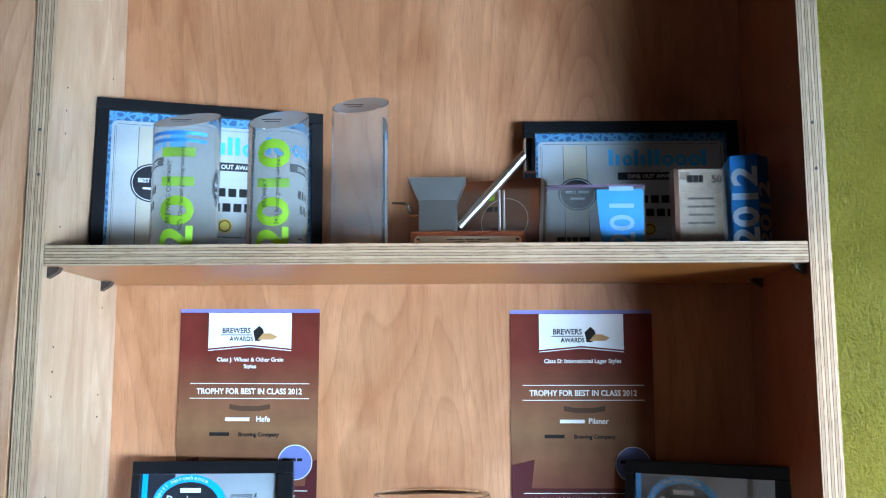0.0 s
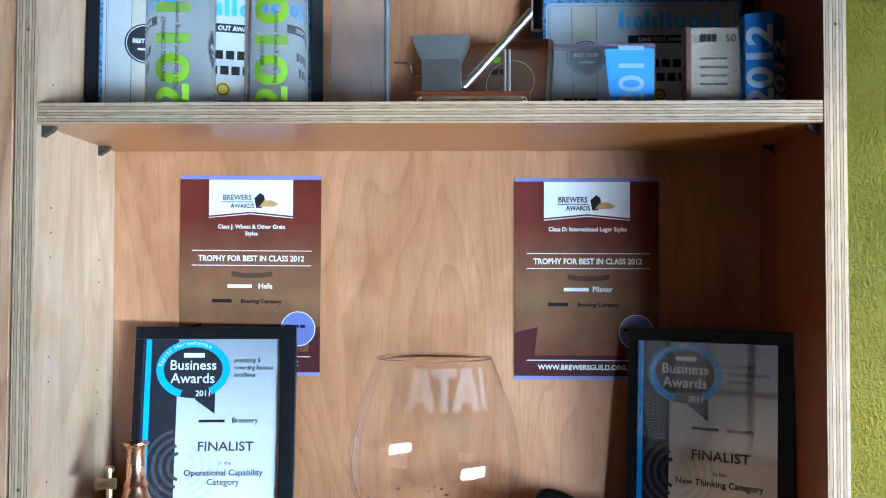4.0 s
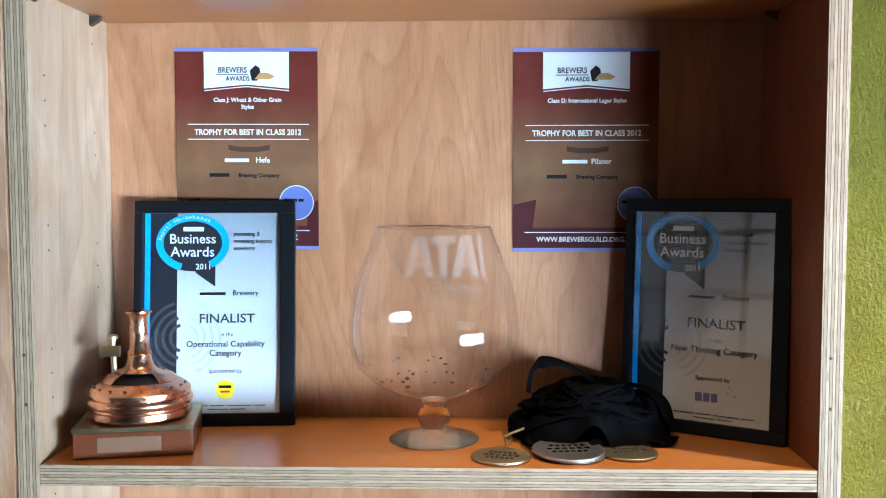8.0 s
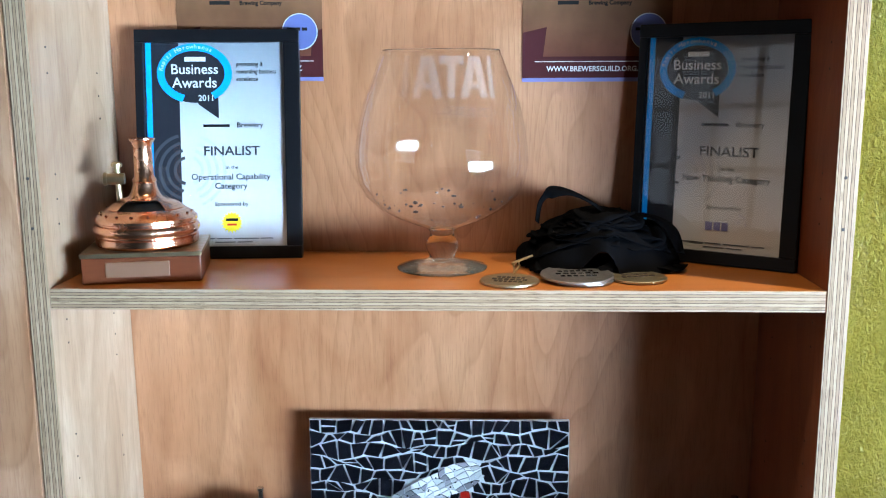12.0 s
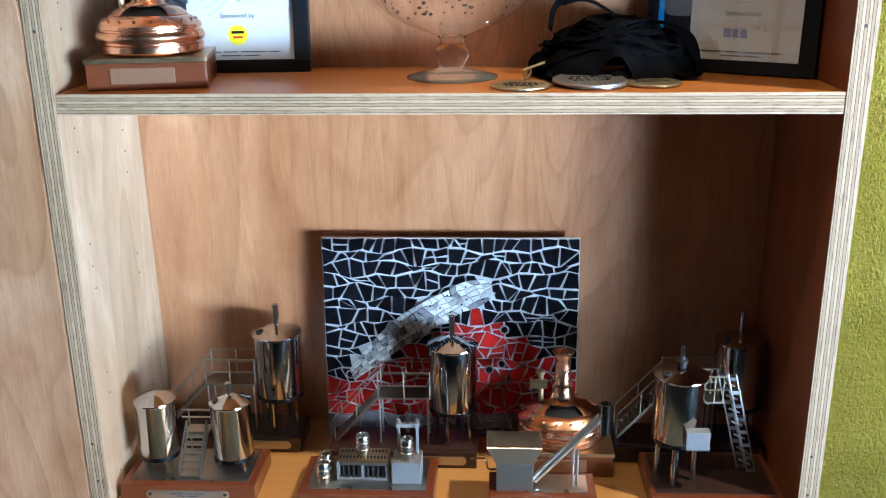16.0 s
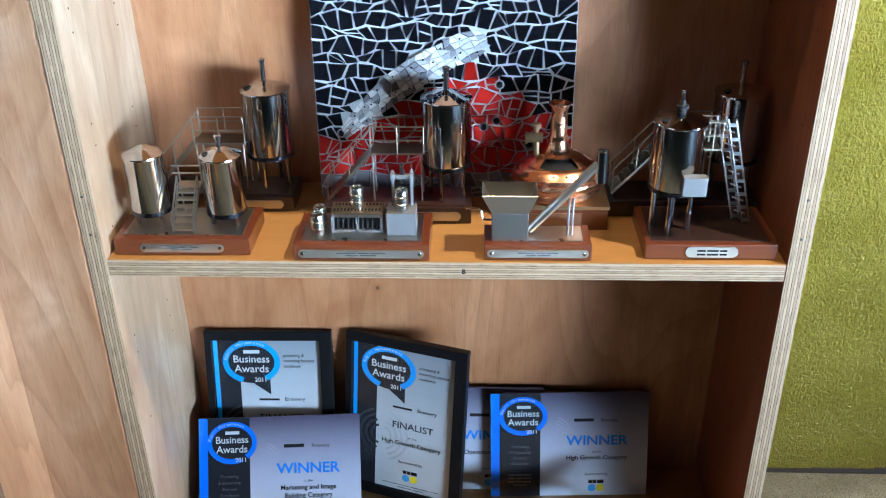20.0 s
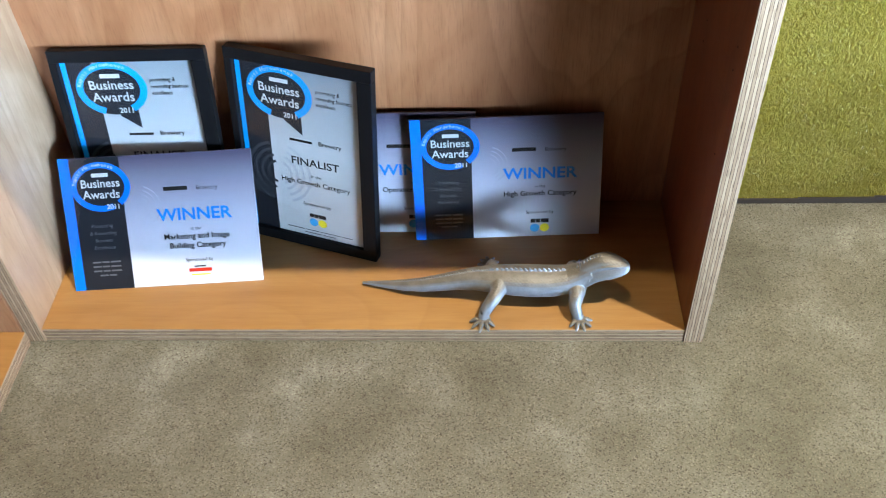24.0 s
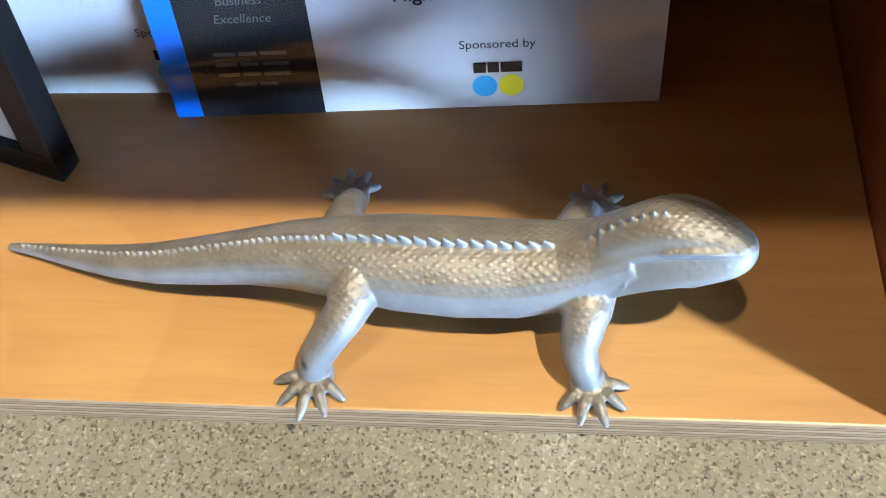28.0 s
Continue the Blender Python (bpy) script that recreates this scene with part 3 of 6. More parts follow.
for x in (-0.014, W + 0.014):
    for z in (1.385, 1.322, 0.75, 0.69, 2.02, 1.96):
        own = lathe([(0.0022, 0), (0.0022, 0.0008), (0.0012, 0.0012)], 0, 0, 8)
        moved(own, Matrix.Translation((x + 0.002 * math.sin(z * 90), 0.0004, z)) @ Matrix.Rotation(math.pi / 2, 4, "X"))
        part("nail_head", own, dark_pin, case)

SHELVES = []
for z, label in ((S1, "varnished plywood shelf crowded with trophies"), (S2, "orange varnished plywood shelf with a layered front edge"), (S3, "orange varnished plywood shelf under metal trophies")):
    ob = thing("shelf", label, "shelf", pose(0, 0, z - T), "shelves of the bookcase")
    part("board", block(0.0008, W - 0.0008, 0.002, back_y(z) - 0.001, 0.0, T, 0.0006), wood_golden if z == S3 else wood_shelf, ob)
    part("front_edge", block(0.0008, W - 0.0008, 0.0, 0.0019, 0.0002, T - 0.0002, 0.0006), edge_shelf, ob, "sawn edge of stacked pale and dark veneers")
    SHELVES.append(ob)

lettering("B", 0.0075, print_ink, SHELVES[2], 0.517, 0.009, -0.0006, bold=0.0004)

# ---- the bookcase that meets it at the corner ----
corner = thing("corner_bookcase", "pale plywood bookcase meeting another at the corner", "bookcase")
part("side_panel", block(-0.172, -0.0305, -0.003, 0.022, 0.0, TOP, 0.001), wood_side, corner)
bm, mats = panel(-0.172, -0.024, -0.62, -0.0035, 0.0005, T, wood_pale, edge_left_unit, [(1, 0, 0)])
part("bottom_board", bm, mats, corner)
part("back_panel", block(-0.19, -0.1725, -0.128, 0.022, 0.0, TOP), wood_side, corner)
bm = bmesh.new()
rng = random.Random(5)
for k in range(60):
    p = Vector((-0.32 - 0.28 * rng.random(), -0.5 + 0.6 * rng.random(), 0.02 + 0.10 * rng.random()))
    own = bmesh.new()
    bmesh.ops.create_icosphere(own, subdivisions=1, radius=0.03 + 0.02 * rng.random())
    for v in own.verts:
        v.co *= 0.7 + 0.6 * rng.random()
    moved(own, Matrix.Translation(p))
    merge(bm, own)
tagged(link_mesh("bark_pile", bm, rock), "heap of dark broken bark and stones on the floor", "bark", kind="stuff")


# ---- printed sheets ----
print_sky_deep = material("print_azure", (0.02, 0.22, 0.62), 0.4)
def along_arc(text, height, mat, parent, cx, cz, rx, rz, a0, a1, y, name="ring_lettering"):
    """Letters one by one along the top of an ellipse, in one mesh."""
    bm = bmesh.new()
    for k, ch in enumerate(text):
        if ch == " ":
            continue
        a = radians(a0 + (a1 - a0) * k / (len(text) - 1))
        tmp = lettering(ch, height, mat, None, 0, 0, 0)
        own = bmesh.new()
        own.from_mesh(tmp.data)
        bpy.data.objects.remove(tmp)
        tilt = math.degrees(math.atan2(math.sin(a) * rx, math.cos(a) * rz)) - 90
        moved(own, pose(cx + rx * math.cos(a), y, cz + rz * math.sin(a), 0, -tilt, 0))
        merge(bm, own)
    return part(name, bm, mat, parent)


def bubble(parent, cx, cz, rx, rz, y, tail):
    """The dark speech bubble with its blue ring that heads each award."""
    part("bubble_disc", disc(cx, cz, rx * 0.97, rz * 0.97, y, 44), print_dark, parent)
    if tail:
        part("bubble_tail", flat([(cx + 0.05 * rx, cz - 0.7 * rz), (cx + 0.62 * rx, cz - 0.7 * rz), (cx + 0.62 * rx, cz - 1.5 * rz), (cx + 0.08 * rx, cz - 1.02 * rz)], y - 0.0002), print_dark, parent)
    part("bubble_ring", ring(cx, cz, rx, rz, rx * 0.2, y - 0.0003, 44, -58 if tail else -50, 250 if tail else 295), print_cyan if tail else print_blue, parent, "bright blue ring")
    along_arc("Kapiti Horowhenua", rz * 0.14, print_white, parent, cx, cz, rx * 0.85, rz * 0.83, 170, 60, y - 0.0006)
    s = rz
    bars(parent, print_white, cx + 0.02 * rx, cz + 0.40 * s, y - 0.0006, [rx * 0.56], s * 0.15, 0)
    lettering("Business", s * 0.325, print_white, parent, cx, cz - 0.01 * s, y - 0.0006, bold=0.0002)
    lettering("Awards", s * 0.335, print_white, parent, cx, cz - 0.46 * s, y - 0.0006, bold=0.0002)
    lettering("2011", s * 0.19, print_white, parent, cx + (0.30 if tail else 0.36) * rx, cz - 0.90 * s, y - 0.0006, bold=0.0002)


def swirl(parent, cx, cz, r, y, mat, a0=60, a1=300, line=0.085):
    for k in range(4):
        q = r * (1 - 0.2 * k)
        part("swirl_line", ring(cx, cz, q, q, r * line, y, 30, a0, a1), mat, parent)


def finalist_sheet(parent, w, h, category, sponsor):
    """The award sheet behind glass: origin at its lower left corner, facing -y."""
    sheet = part("sheet", rect(0, w, 0, h), paper_finalist, parent, "white award sheet fading to grey at its top")
    part("dark_column", rect(0, 0.248 * w, 0, h, -0.0002), print_dark, sheet)
    part("blue_stripe", rect(0.012 * w, 0.052 * w, 0, h, -0.0004), print_cyan, sheet)
    swirl(sheet, 0.30 * w, 0.375 * h, 0.185 * h, -0.0003, print_swirl, 105, 255)
    swirl(sheet, 0.30 * w, 0.375 * h, 0.185 * h, -0.0003, print_swirl_pale, -70, 70)
    bubble(sheet, 0.36 * w, 0.850 * h, 0.268 * w, 0.147 * h, -0.0006, True)
    y, cx = -0.0007, 0.612 * w
    for k, line in enumerate(("promoting &", "rewarding business", "excellence")):
        lettering(line, 0.0066, print_ink, sheet, 0.655 * w, (0.885 - 0.036 * k) * h, y, "LEFT", 0.2, 0.80, bold=0.00008)
    bars(sheet, print_ink, cx - 0.105 * w, 0.588 * h, y, [0.19 * w], 0.014 * h, 0)
    lettering("Brewery", 0.0078, print_ink, sheet, cx + 0.135 * w, 0.586 * h, y, bold=0.0001)
    lettering("FINALIST", 0.0132, print_finalist, sheet, cx, 0.450 * h, y, squeeze=1.10, bold=0.0003)
    lettering("in the", 0.0056, print_ink, sheet, cx, 0.382 * h, y)
    lines = category.split("/")
    for k, line in enumerate(lines):
        lettering(line, 0.0088, print_ink, sheet, cx - 0.01 * w, (0.330 - 0.045 * k) * h, y, bold=0.0001)
    lettering("Sponsored by", 0.0062, print_ink, sheet, cx - 0.01 * w, 0.200 * h, y, bold=0.00005)
    if sponsor == "sun":
        pts = []
        for k in range(36):
            r = 0.0165 if k % 2 else 0.0122
            pts.append((cx - 0.01 * w + r * math.cos(k * math.pi / 18), 0.118 * h + r * math.sin(k * math.pi / 18)))
        part("sponsor_mark", flat(pts, y), print_yellow, sheet, "yellow sun-shaped sponsor mark")
        bars(sheet, print_ink, cx - 0.01 * w, 0.124 * h, y - 0.0003, [0.018], 0.004, 0)
        bars(sheet, print_red, cx - 0.01 * w, 0.102 * h, y - 0.0003, [0.014], 0.003, 0)
    elif sponsor == "bank":
        bars(sheet, print_violet, cx - 0.05 * w, 0.10 * h, y, [0.010, 0.009, 0.009], 0.012, 0.002, name="sponsor_mark")
        for dx, dz in ((0.02, 0.018), (0.027, 0.024), (0.030, 0.015), (0.022, 0.027)):
            part("sponsor_dot", disc(cx + dx, 0.10 * h + dz - 0.004, 0.0013, 0.0013, y, 8), print_violet, sheet)
    else:
        two_discs(sheet, cx - 0.01 * w, 0.095 * h, 0.0075, y)
    for k in range(2):
        bars(sheet, print_grey, cx, (0.035 - 0.018 * k) * h, y, [0.03, 0.022, 0.036, 0.018][: 4 - 2 * k], 0.0016, 0.003)
    return sheet


def two_discs(sheet, cx, cz, r, y):
    bars(sheet, print_ink, cx, cz + r * 1.25, y, [r * 1.0, r * 0.9, r * 1.7], r * 0.95, r * 0.12, name="sponsor_mark")
    part("sponsor_disc", disc(cx - r * 1.06, cz, r, r, y, 24), print_sky, sheet)
    part("sponsor_disc", disc(cx + r * 1.06, cz, r, r, y - 0.0001, 24), print_yellow, sheet)


def picture_frame(name, label, w, h, border, m, group="", depth=0.018, sides=None):
    """Black frame with a backing and glass: origin at its lower left front corner."""
    ob = thing(name, label, "picture frame", m, group)
    left, right = sides or (border, border)
    for x0, x1, z0, z1 in ((0, w, 0, border), (0, w, h - border, h), (0, left, border, h - border), (w - right, w, border, h - border)):
        part("frame_rail", block(x0, x1, 0, depth, z0, z1, 0.0018), black_frame, ob)
    part("backing", block(border * 0.6, w - border * 0.6, depth - 0.004, depth - 0.001, border * 0.6, h - border * 0.6), card_back, ob)
    pane = part("glass_pane", rect(left - 0.002, w - right + 0.002, border - 0.002, h - border + 0.002, 0.005), pane_glass, ob, "reflective clear glass")
    pane.visible_shadow = False
    return ob


def stand(x0, y0, x1, y1, z, lean):
    """A pose for a flat thing whose lower front edge runs from (x0, y0) towards (x1, y1) and that leans back."""
    return pose(x0, y0, z, 0, 0, math.degrees(math.atan2(y1 - y0, x1 - x0))) @ pose(0, 0, 0, -lean, 0, 0)


def framed_finalist(label, category, sponsor, m, group):
    w, h, b = 0.236, 0.333, 0.0185
    left, right = 0.0120, 0.0225
    ob = picture_frame("picture_frame", label, w, h, b, m, group, 0.018, (left, right))
    sheet = finalist_sheet(ob, w - left - right, h - 2 * b, category, sponsor)
    sheet.location = (left, 0.0068, b)
    return ob


G_FIN = "framed finalist certificates"
framed_finalist("black framed finalist certificate leaning against plywood", "Operational Capability/Category", "sun", stand(0.050, 0.186, 0.280, 0.205, S2 + 0.0005, 7.0), G_FIN)
framed_finalist("black framed finalist certificate turned in the shadowed corner", "New Thinking Category", "bank", stand(0.764, 0.225, 0.966, 0.1015, S2 + 0.0005, 3.0), G_FIN)
framed_finalist("black framed finalist certificate behind a plaque", "High Growth Category", "discs", stand(0.033, 0.1865, 0.269, 0.190, S4 + 0.0005, 13.0), G_FIN)
framed_finalist("black framed finalist certificate set at an angle", "High Growth Category", "discs", stand(0.279, 0.2125, 0.505, 0.1390, S4 + 0.0005, 9.5), G_FIN)


def plaque(label, lines, sponsor, m):
    """A frameless acrylic-faced award plaque in landscape format."""
    w, h = 0.297, 0.209
    ob = thing("award_plaque", label, "plaque", m, "winner plaques")
    board = part("board", block(0, w, 0, 0.006, 0, h, 0.0008), paper_winner, ob, "plaque board fading from violet grey to white")
    part("dark_column", rect(0.055 * w, 0.315 * w, 0, h, -0.0003), print_dark, ob)
    part("blue_stripe", rect(0, 0.055 * w, 0, h, -0.0003), print_blue, ob)
    swirl(ob, 0.40 * w, 0.62 * h, 0.15 * h, -0.0004, print_swirl_mid, -60, 75, 0.05)
    bubble(ob, 0.205 * w, 0.78 * h, 0.155 * w, 0.185 * h, -0.0006, False)
    y, cx = -0.0007, 0.675 * w
    for k, line in enumerate(("Promoting", "& Rewarding", "Business", "Excellence")):
        lettering(line, 0.0056, print_grey, ob, 0.185 * w, (0.475 - 0.055 * k) * h, y, shear=0.2)
    for k, n in enumerate((3, 3, 3, 2)):
        bars(ob, print_grey, 0.185 * w, (0.205 - 0.034 * k) * h, y, [0.013, 0.011, 0.016][:n], 0.0026, 0.002)
    bars(ob, print_ink, cx - 0.085 * w, 0.723 * h, y, [0.125 * w], 0.03 * h, 0)
    lettering("Brewery", 0.0068, print_ink, ob, cx + 0.08 * w, 0.72 * h, y)
    lettering("WINNER", 0.0185, print_winner, ob, cx, 0.50 * h, y, bold=0.0006, squeeze=1.10)
    lettering("in the", 0.0052, print_ink, ob, cx, 0.42 * h, y)
    for k, line in enumerate(lines):
        lettering(line, 0.0086, print_ink, ob, cx, (0.355 - 0.07 * k) * h, y, bold=0.0002)
    lettering("Sponsored by", 0.0056, print_ink, ob, cx, (0.20 if len(lines) == 1 else 0.18) * h, y)
    if sponsor == "red":
        bars(ob, print_ink, cx, 0.135 * h, y, [0.018], 0.002, 0)
        bars(ob, print_red, cx, 0.098 * h, y, [0.036], 0.0055, 0, name="sponsor_mark")
        bars(ob, print_yellow, cx, 0.07 * h, y, [0.03], 0.0022, 0)
    else:
        two_discs(ob, cx, 0.075 * h, 0.0075, y)
    sheet = part("clear_face", rect(0.0004, w - 0.0004, 0.0004, h - 0.0004, -0.0018), pane_glass, ob, "glossy clear face")
    sheet.visible_shadow = False
    return ob


plaque("blue-striped winner plaque leaning on a framed certificate", ("Marketing and Image", "Building Category"), "red", stand(0.0302, 0.0795, 0.3263, 0.1023, S4 + 0.0005, 33.5))
plaque("blue-striped winner plaque half hidden behind another", ("Operational Category",), "discs", stand(0.367, 0.208, 0.664, 0.210, S4 + 0.0005, 15.5))
plaque("blue-striped winner plaque leaning at the back", ("High Growth Category",), "discs", stand(0.565, 0.190, 0.864, 0.203, S4 + 0.0005, 16))


def poster(label, x, z, style, beer, turn):
    w, h = 0.2145, 0.301
    ob = thing("award_poster", label, "poster", pose(x, back_y(z) - 0.0012, z, 0.945, turn, 0), "award posters on the back panel")
    sheet = part("sheet", block(0, w, 0, 0.0008, 0, h), poster_paper, ob, "oxblood and ochre printed sheet")
    y = -0.0003
    part("band", rect(0, w, h - 0.0055, h, y), print_violet, ob)
    part("band", rect(0, w, 0, 0.0055, y), print_violet, ob)
    part("dark_band", rect(0, w, 0.0055, 0.036, y), print_oxblood, ob)
    part("corner_shade", flat([(0, 0.07), (0.035, 0.078), (0.03, 0.036), (0, 0.036)], y - 0.0001), print_oxblood, ob)
    part("corner_shade", flat([(w, 0.075), (w - 0.014, 0.07), (w - 0.018, 0.036), (w, 0.036)], y - 0.0001), print_oxblood, ob)
    bx0, bx1, bz = 0.205 * w, 0.80 * w, 0.80 * h
    part("banner", flat([(bx0, h - 0.006), (bx0, bz), ((bx0 + bx1) / 2, bz + 0.006), (bx1, bz), (bx1, h - 0.006)], y - 0.0001), print_white, ob)
    bm = bmesh.new()
    for a, b in (((bx0, bz - 0.0025), ((bx0 + bx1) / 2, bz + 0.0035)), (((bx0 + bx1) / 2, bz + 0.0035), (bx1, bz - 0.0025))):
        flat([a, b, (b[0], b[1] - 0.0012), (a[0], a[1] - 0.0012)], y - 0.0001, bm)
    part("banner_line", bm, print_white, ob)
    mid = (bx0 + bx1) / 2
    lettering("BREWERS", 0.0082, print_ink, ob, mid - 0.021, 0.878 * h, y - 0.0003, squeeze=0.88, bold=0.0003)
    bars(ob, print_grey, mid - 0.021, 0.866 * h, y - 0.0003, [0.048], 0.0016, 0)
    lettering("AWARDS", 0.0068, print_ink, ob, mid - 0.013, 0.838 * h, y - 0.0003, squeeze=0.88, bold=0.0003)
    part("mark", flat([(mid + 0.008, 0.838 * h), (mid + 0.005, 0.888 * h), (mid + 0.014, 0.915 * h), (mid + 0.020, 0.90 * h), (mid + 0.022, 0.865 * h), (mid + 0.016, 0.838 * h)], y - 0.0003), print_ink, ob)
    part("mark", flat([(mid + 0.012, 0.845 * h), (mid + 0.02, 0.877 * h), (mid + 0.031, 0.878 * h), (mid + 0.043, 0.86 * h), (mid + 0.036, 0.845 * h)], y - 0.0004), print_ochre, ob)
    c = 0.508 * w
    for k, line in enumerate(style.split("/")):
        lettering(line, 0.0060, print_white, ob, c, (0.735 - 0.034 * k) * h, y - 0.0003, squeeze=0.98, bold=0.0002)
    for z0 in (0.622, 0.548):
        part("rule", rect(0.085 * w, 0.935 * w, z0 * h, z0 * h + 0.0011, y - 0.0003), print_white, ob)
    lettering("TROPHY FOR BEST IN CLASS 2012", 0.0083, print_white, ob, c, 0.572 * h, y - 0.0003, squeeze=0.90, bold=0.0003)
    bm = flat([(0.37 * w, 0.522 * h), (0.45 * w, 0.512 * h), (0.58 * w, 0.512 * h), (0.66 * w, 0.522 * h), (0.66 * w, 0.497 * h), (0.58 * w, 0.487 * h), (0.45 * w, 0.487 * h), (0.37 * w, 0.497 * h)], y - 0.0003)
    part("ribbon_mark", bm, print_brown, ob)
    bars(ob, print_white, c - 0.017, 0.437 * h, y - 0.0003, [0.037], 0.0052, 0)
    lettering(beer, 0.0078, print_white, ob, c + 0.022, 0.435 * h, y - 0.0003, bold=0.0002)
    bars(ob, print_ink, c - 0.044, 0.363 * h, y - 0.0003, [0.030], 0.0054, 0)
    lettering("Brewing Company", 0.0058, print_ink, ob, c + 0.016, 0.362 * h, y - 0.0003, bold=0.0003)
    seal = part("seal", disc(0.845 * w, 0.235 * h, 0.0255, 0.0255, y - 0.0003, 40), print_seal, ob, "round lavender seal")
    part("seal_rim", ring(0.845 * w, 0.235 * h, 0.0262, 0.0262, 0.0012, y - 0.0005, 40), print_white, seal)
    bars(seal, print_ink, 0.845 * w - 0.004, 0.24 * h, y - 0.0006, [0.02, 0.008], 0.0045, 0.002)
    part("rule", rect(0.085 * w, 0.935 * w, 0.094 * h, 0.094 * h + 0.0011, y - 0.0003), print_white, ob)
    lettering("WWW.BREWERSGUILD.ORG.NZ", 0.0072, print_white, ob, c, 0.050 * h, y - 0.0003, squeeze=0.98, bold=0.0002)
    return ob


print_ochre = material("print_ochre", (0.42, 0.22, 0.07), 0.5)
print_seal = material("print_lavender_seal", (0.11, 0.135, 0.32), 0.5)
poster("brown and oxblood trophy poster for wheat beer", 0.1005, 1.5025, "Class J: Wheat & Other Grain/Styles", "Hefe", 0.3)
poster("brown and oxblood trophy poster for pilsner", 0.607, 1.4985, "Class D: International Lager Styles", "Pilsner", 0.0)


# ---- top shelf ----
def dine_out(label, m, w=0.334, h=0.241):
    """Landscape framed restaurant certificate."""
    b = 0.018
    ob = picture_frame("picture_frame", label, w, h, b, m, "framed dine out certificates")
    sw, sh = w - 2 * b, 0.205
    sheet = part("sheet", rect(0, sw, 0, sh), print_border, ob, "certificate with a blue patterned border")
    part("panel", flat([(0.004, 0.0), (0.004, sh - 0.020), (0.010, sh - 0.014), (sw - 0.010, sh - 0.014), (sw - 0.004, sh - 0.020), (sw - 0.004, 0.0)], -0.0002), certificate_paper, sheet)
    for x0, x1 in ((0.008, 0.0088), (0.0105, 0.0109), (sw - 0.0088, sw - 0.008), (0.042, 0.043), (0.078, 0.079)):
        part("rule", rect(x0, x1, 0, sh - 0.022, -0.0004), print_grey, sheet)
    part("rule", rect(0.012, sw - 0.012, sh - 0.0195, sh - 0.0188, -0.0004), print_grey, sheet)
    part("photo_strip", rect(0.043, 0.078, 0, sh - 0.022, -0.0003), print_beige, sheet)
    part("badge", disc(0.062, 0.098, 0.029, 0.029, -0.0005, 40), print_dark, sheet, "round black badge")
    part("badge_rim", ring(0.062, 0.098, 0.0268, 0.0268, 0.001, -0.0007, 40), print_white, sheet)
    lettering("BEST BEER", 0.0062, print_white, sheet, 0.062, 0.0985, -0.0008, bold=0.0003, squeeze=0.9)
    bars(sheet, print_white, 0.062, 0.088, -0.0008, [0.022], 0.003, 0)
    # the brand line: plain rounded strokes
    z0 = 0.148
    x = 0.112
    for kind, wide, tall in (("bar", 0.0068, 0.028), ("bar", 0.0064, 0.019), ("ring", 0.015, 0), ("bar", 0.0068, 0.028), ("bar", 0.0064, 0.019), ("bar", 0.0068, 0.028), ("bar", 0.0068, 0.028), ("ring", 0.018, 0), ("ring", 0.018, 0), ("ring", 0.018, 0), ("bar", 0.0068, 0.028)):
        bm = rect(x, x + wide, z0, z0 + tall, -0.0005) if kind == "bar" else ring(x + wide / 2, z0 + 0.009, wide / 2, 0.0098, 0.0050, -0.0005, 24)
        part("brand_mark", bm, print_sky, sheet)
        x += wide + (0.0040 if kind == "bar" else 0.0022)
    part("heading_bar", rect(0.125, 0.235, 0.123, 0.136, -0.0005), print_dark, sheet)
    lettering("DINE OUT AWARDS", 0.0068, print_white, sheet, 0.180, 0.126, -0.0007, squeeze=0.9, bold=0.0002)
    bars(sheet, print_ink, 0.18, 0.083, -0.0005, [0.012, 0.012, 0.012, 0.012, 0.012], 0.013, 0.004)
    bars(sheet, print_ink, 0.18, 0.060, -0.0005, [0.012, 0.012, 0.012, 0.012], 0.013, 0.004)
    part("gold_seal", disc(0.170, 0.038, 0.011, 0.011, -0.0005, 24), print_gold, sheet)
    part("seal_rim", ring(0.170, 0.038, 0.0088, 0.0088, 0.0015, -0.0007, 24), print_ink, sheet)
    bars(sheet, print_grey, 0.18, 0.020, -0.0005, [0.02, 0.03, 0.018], 0.002, 0.003)
    sheet.location, sheet.scale = (b, 0.0068, b), (1, 1, (h - 2 * b) / sh)
    return ob


print_border = material("print_blue_pattern", (0.03, 0.16, 0.32), 0.4)
_n, _l, _b = tree(print_border)
_w = _n.new("ShaderNodeTexVoronoi")
_w.feature = "DISTANCE_TO_EDGE"
_w.inputs["Scale"].default_value = 90
_l.new(coords(print_border), _w.inputs["Vector"])
_l.new(ramp(print_border, _w.outputs["Distance"], [(0.05, (0.09, 0.26, 0.44)), (0.2, (0.012, 0.085, 0.20))]), _b.inputs["Base Color"])
print_beige = material("print_beige", (0.42, 0.38, 0.30), 0.5)
print_gold = material("print_gold", (0.50, 0.36, 0.05), 0.45)
dine_out("black framed dine out certificate behind clear cylinders", stand(0.004, 0.131, 0.322, 0.233, S1 + 0.0005, 2.5))
dine_out("black framed dine out certificate behind acrylic blocks", stand(0.6305, 0.219, 0.9585, 0.221, S1 + 0.0005, 3.0), 0.328, 0.222)


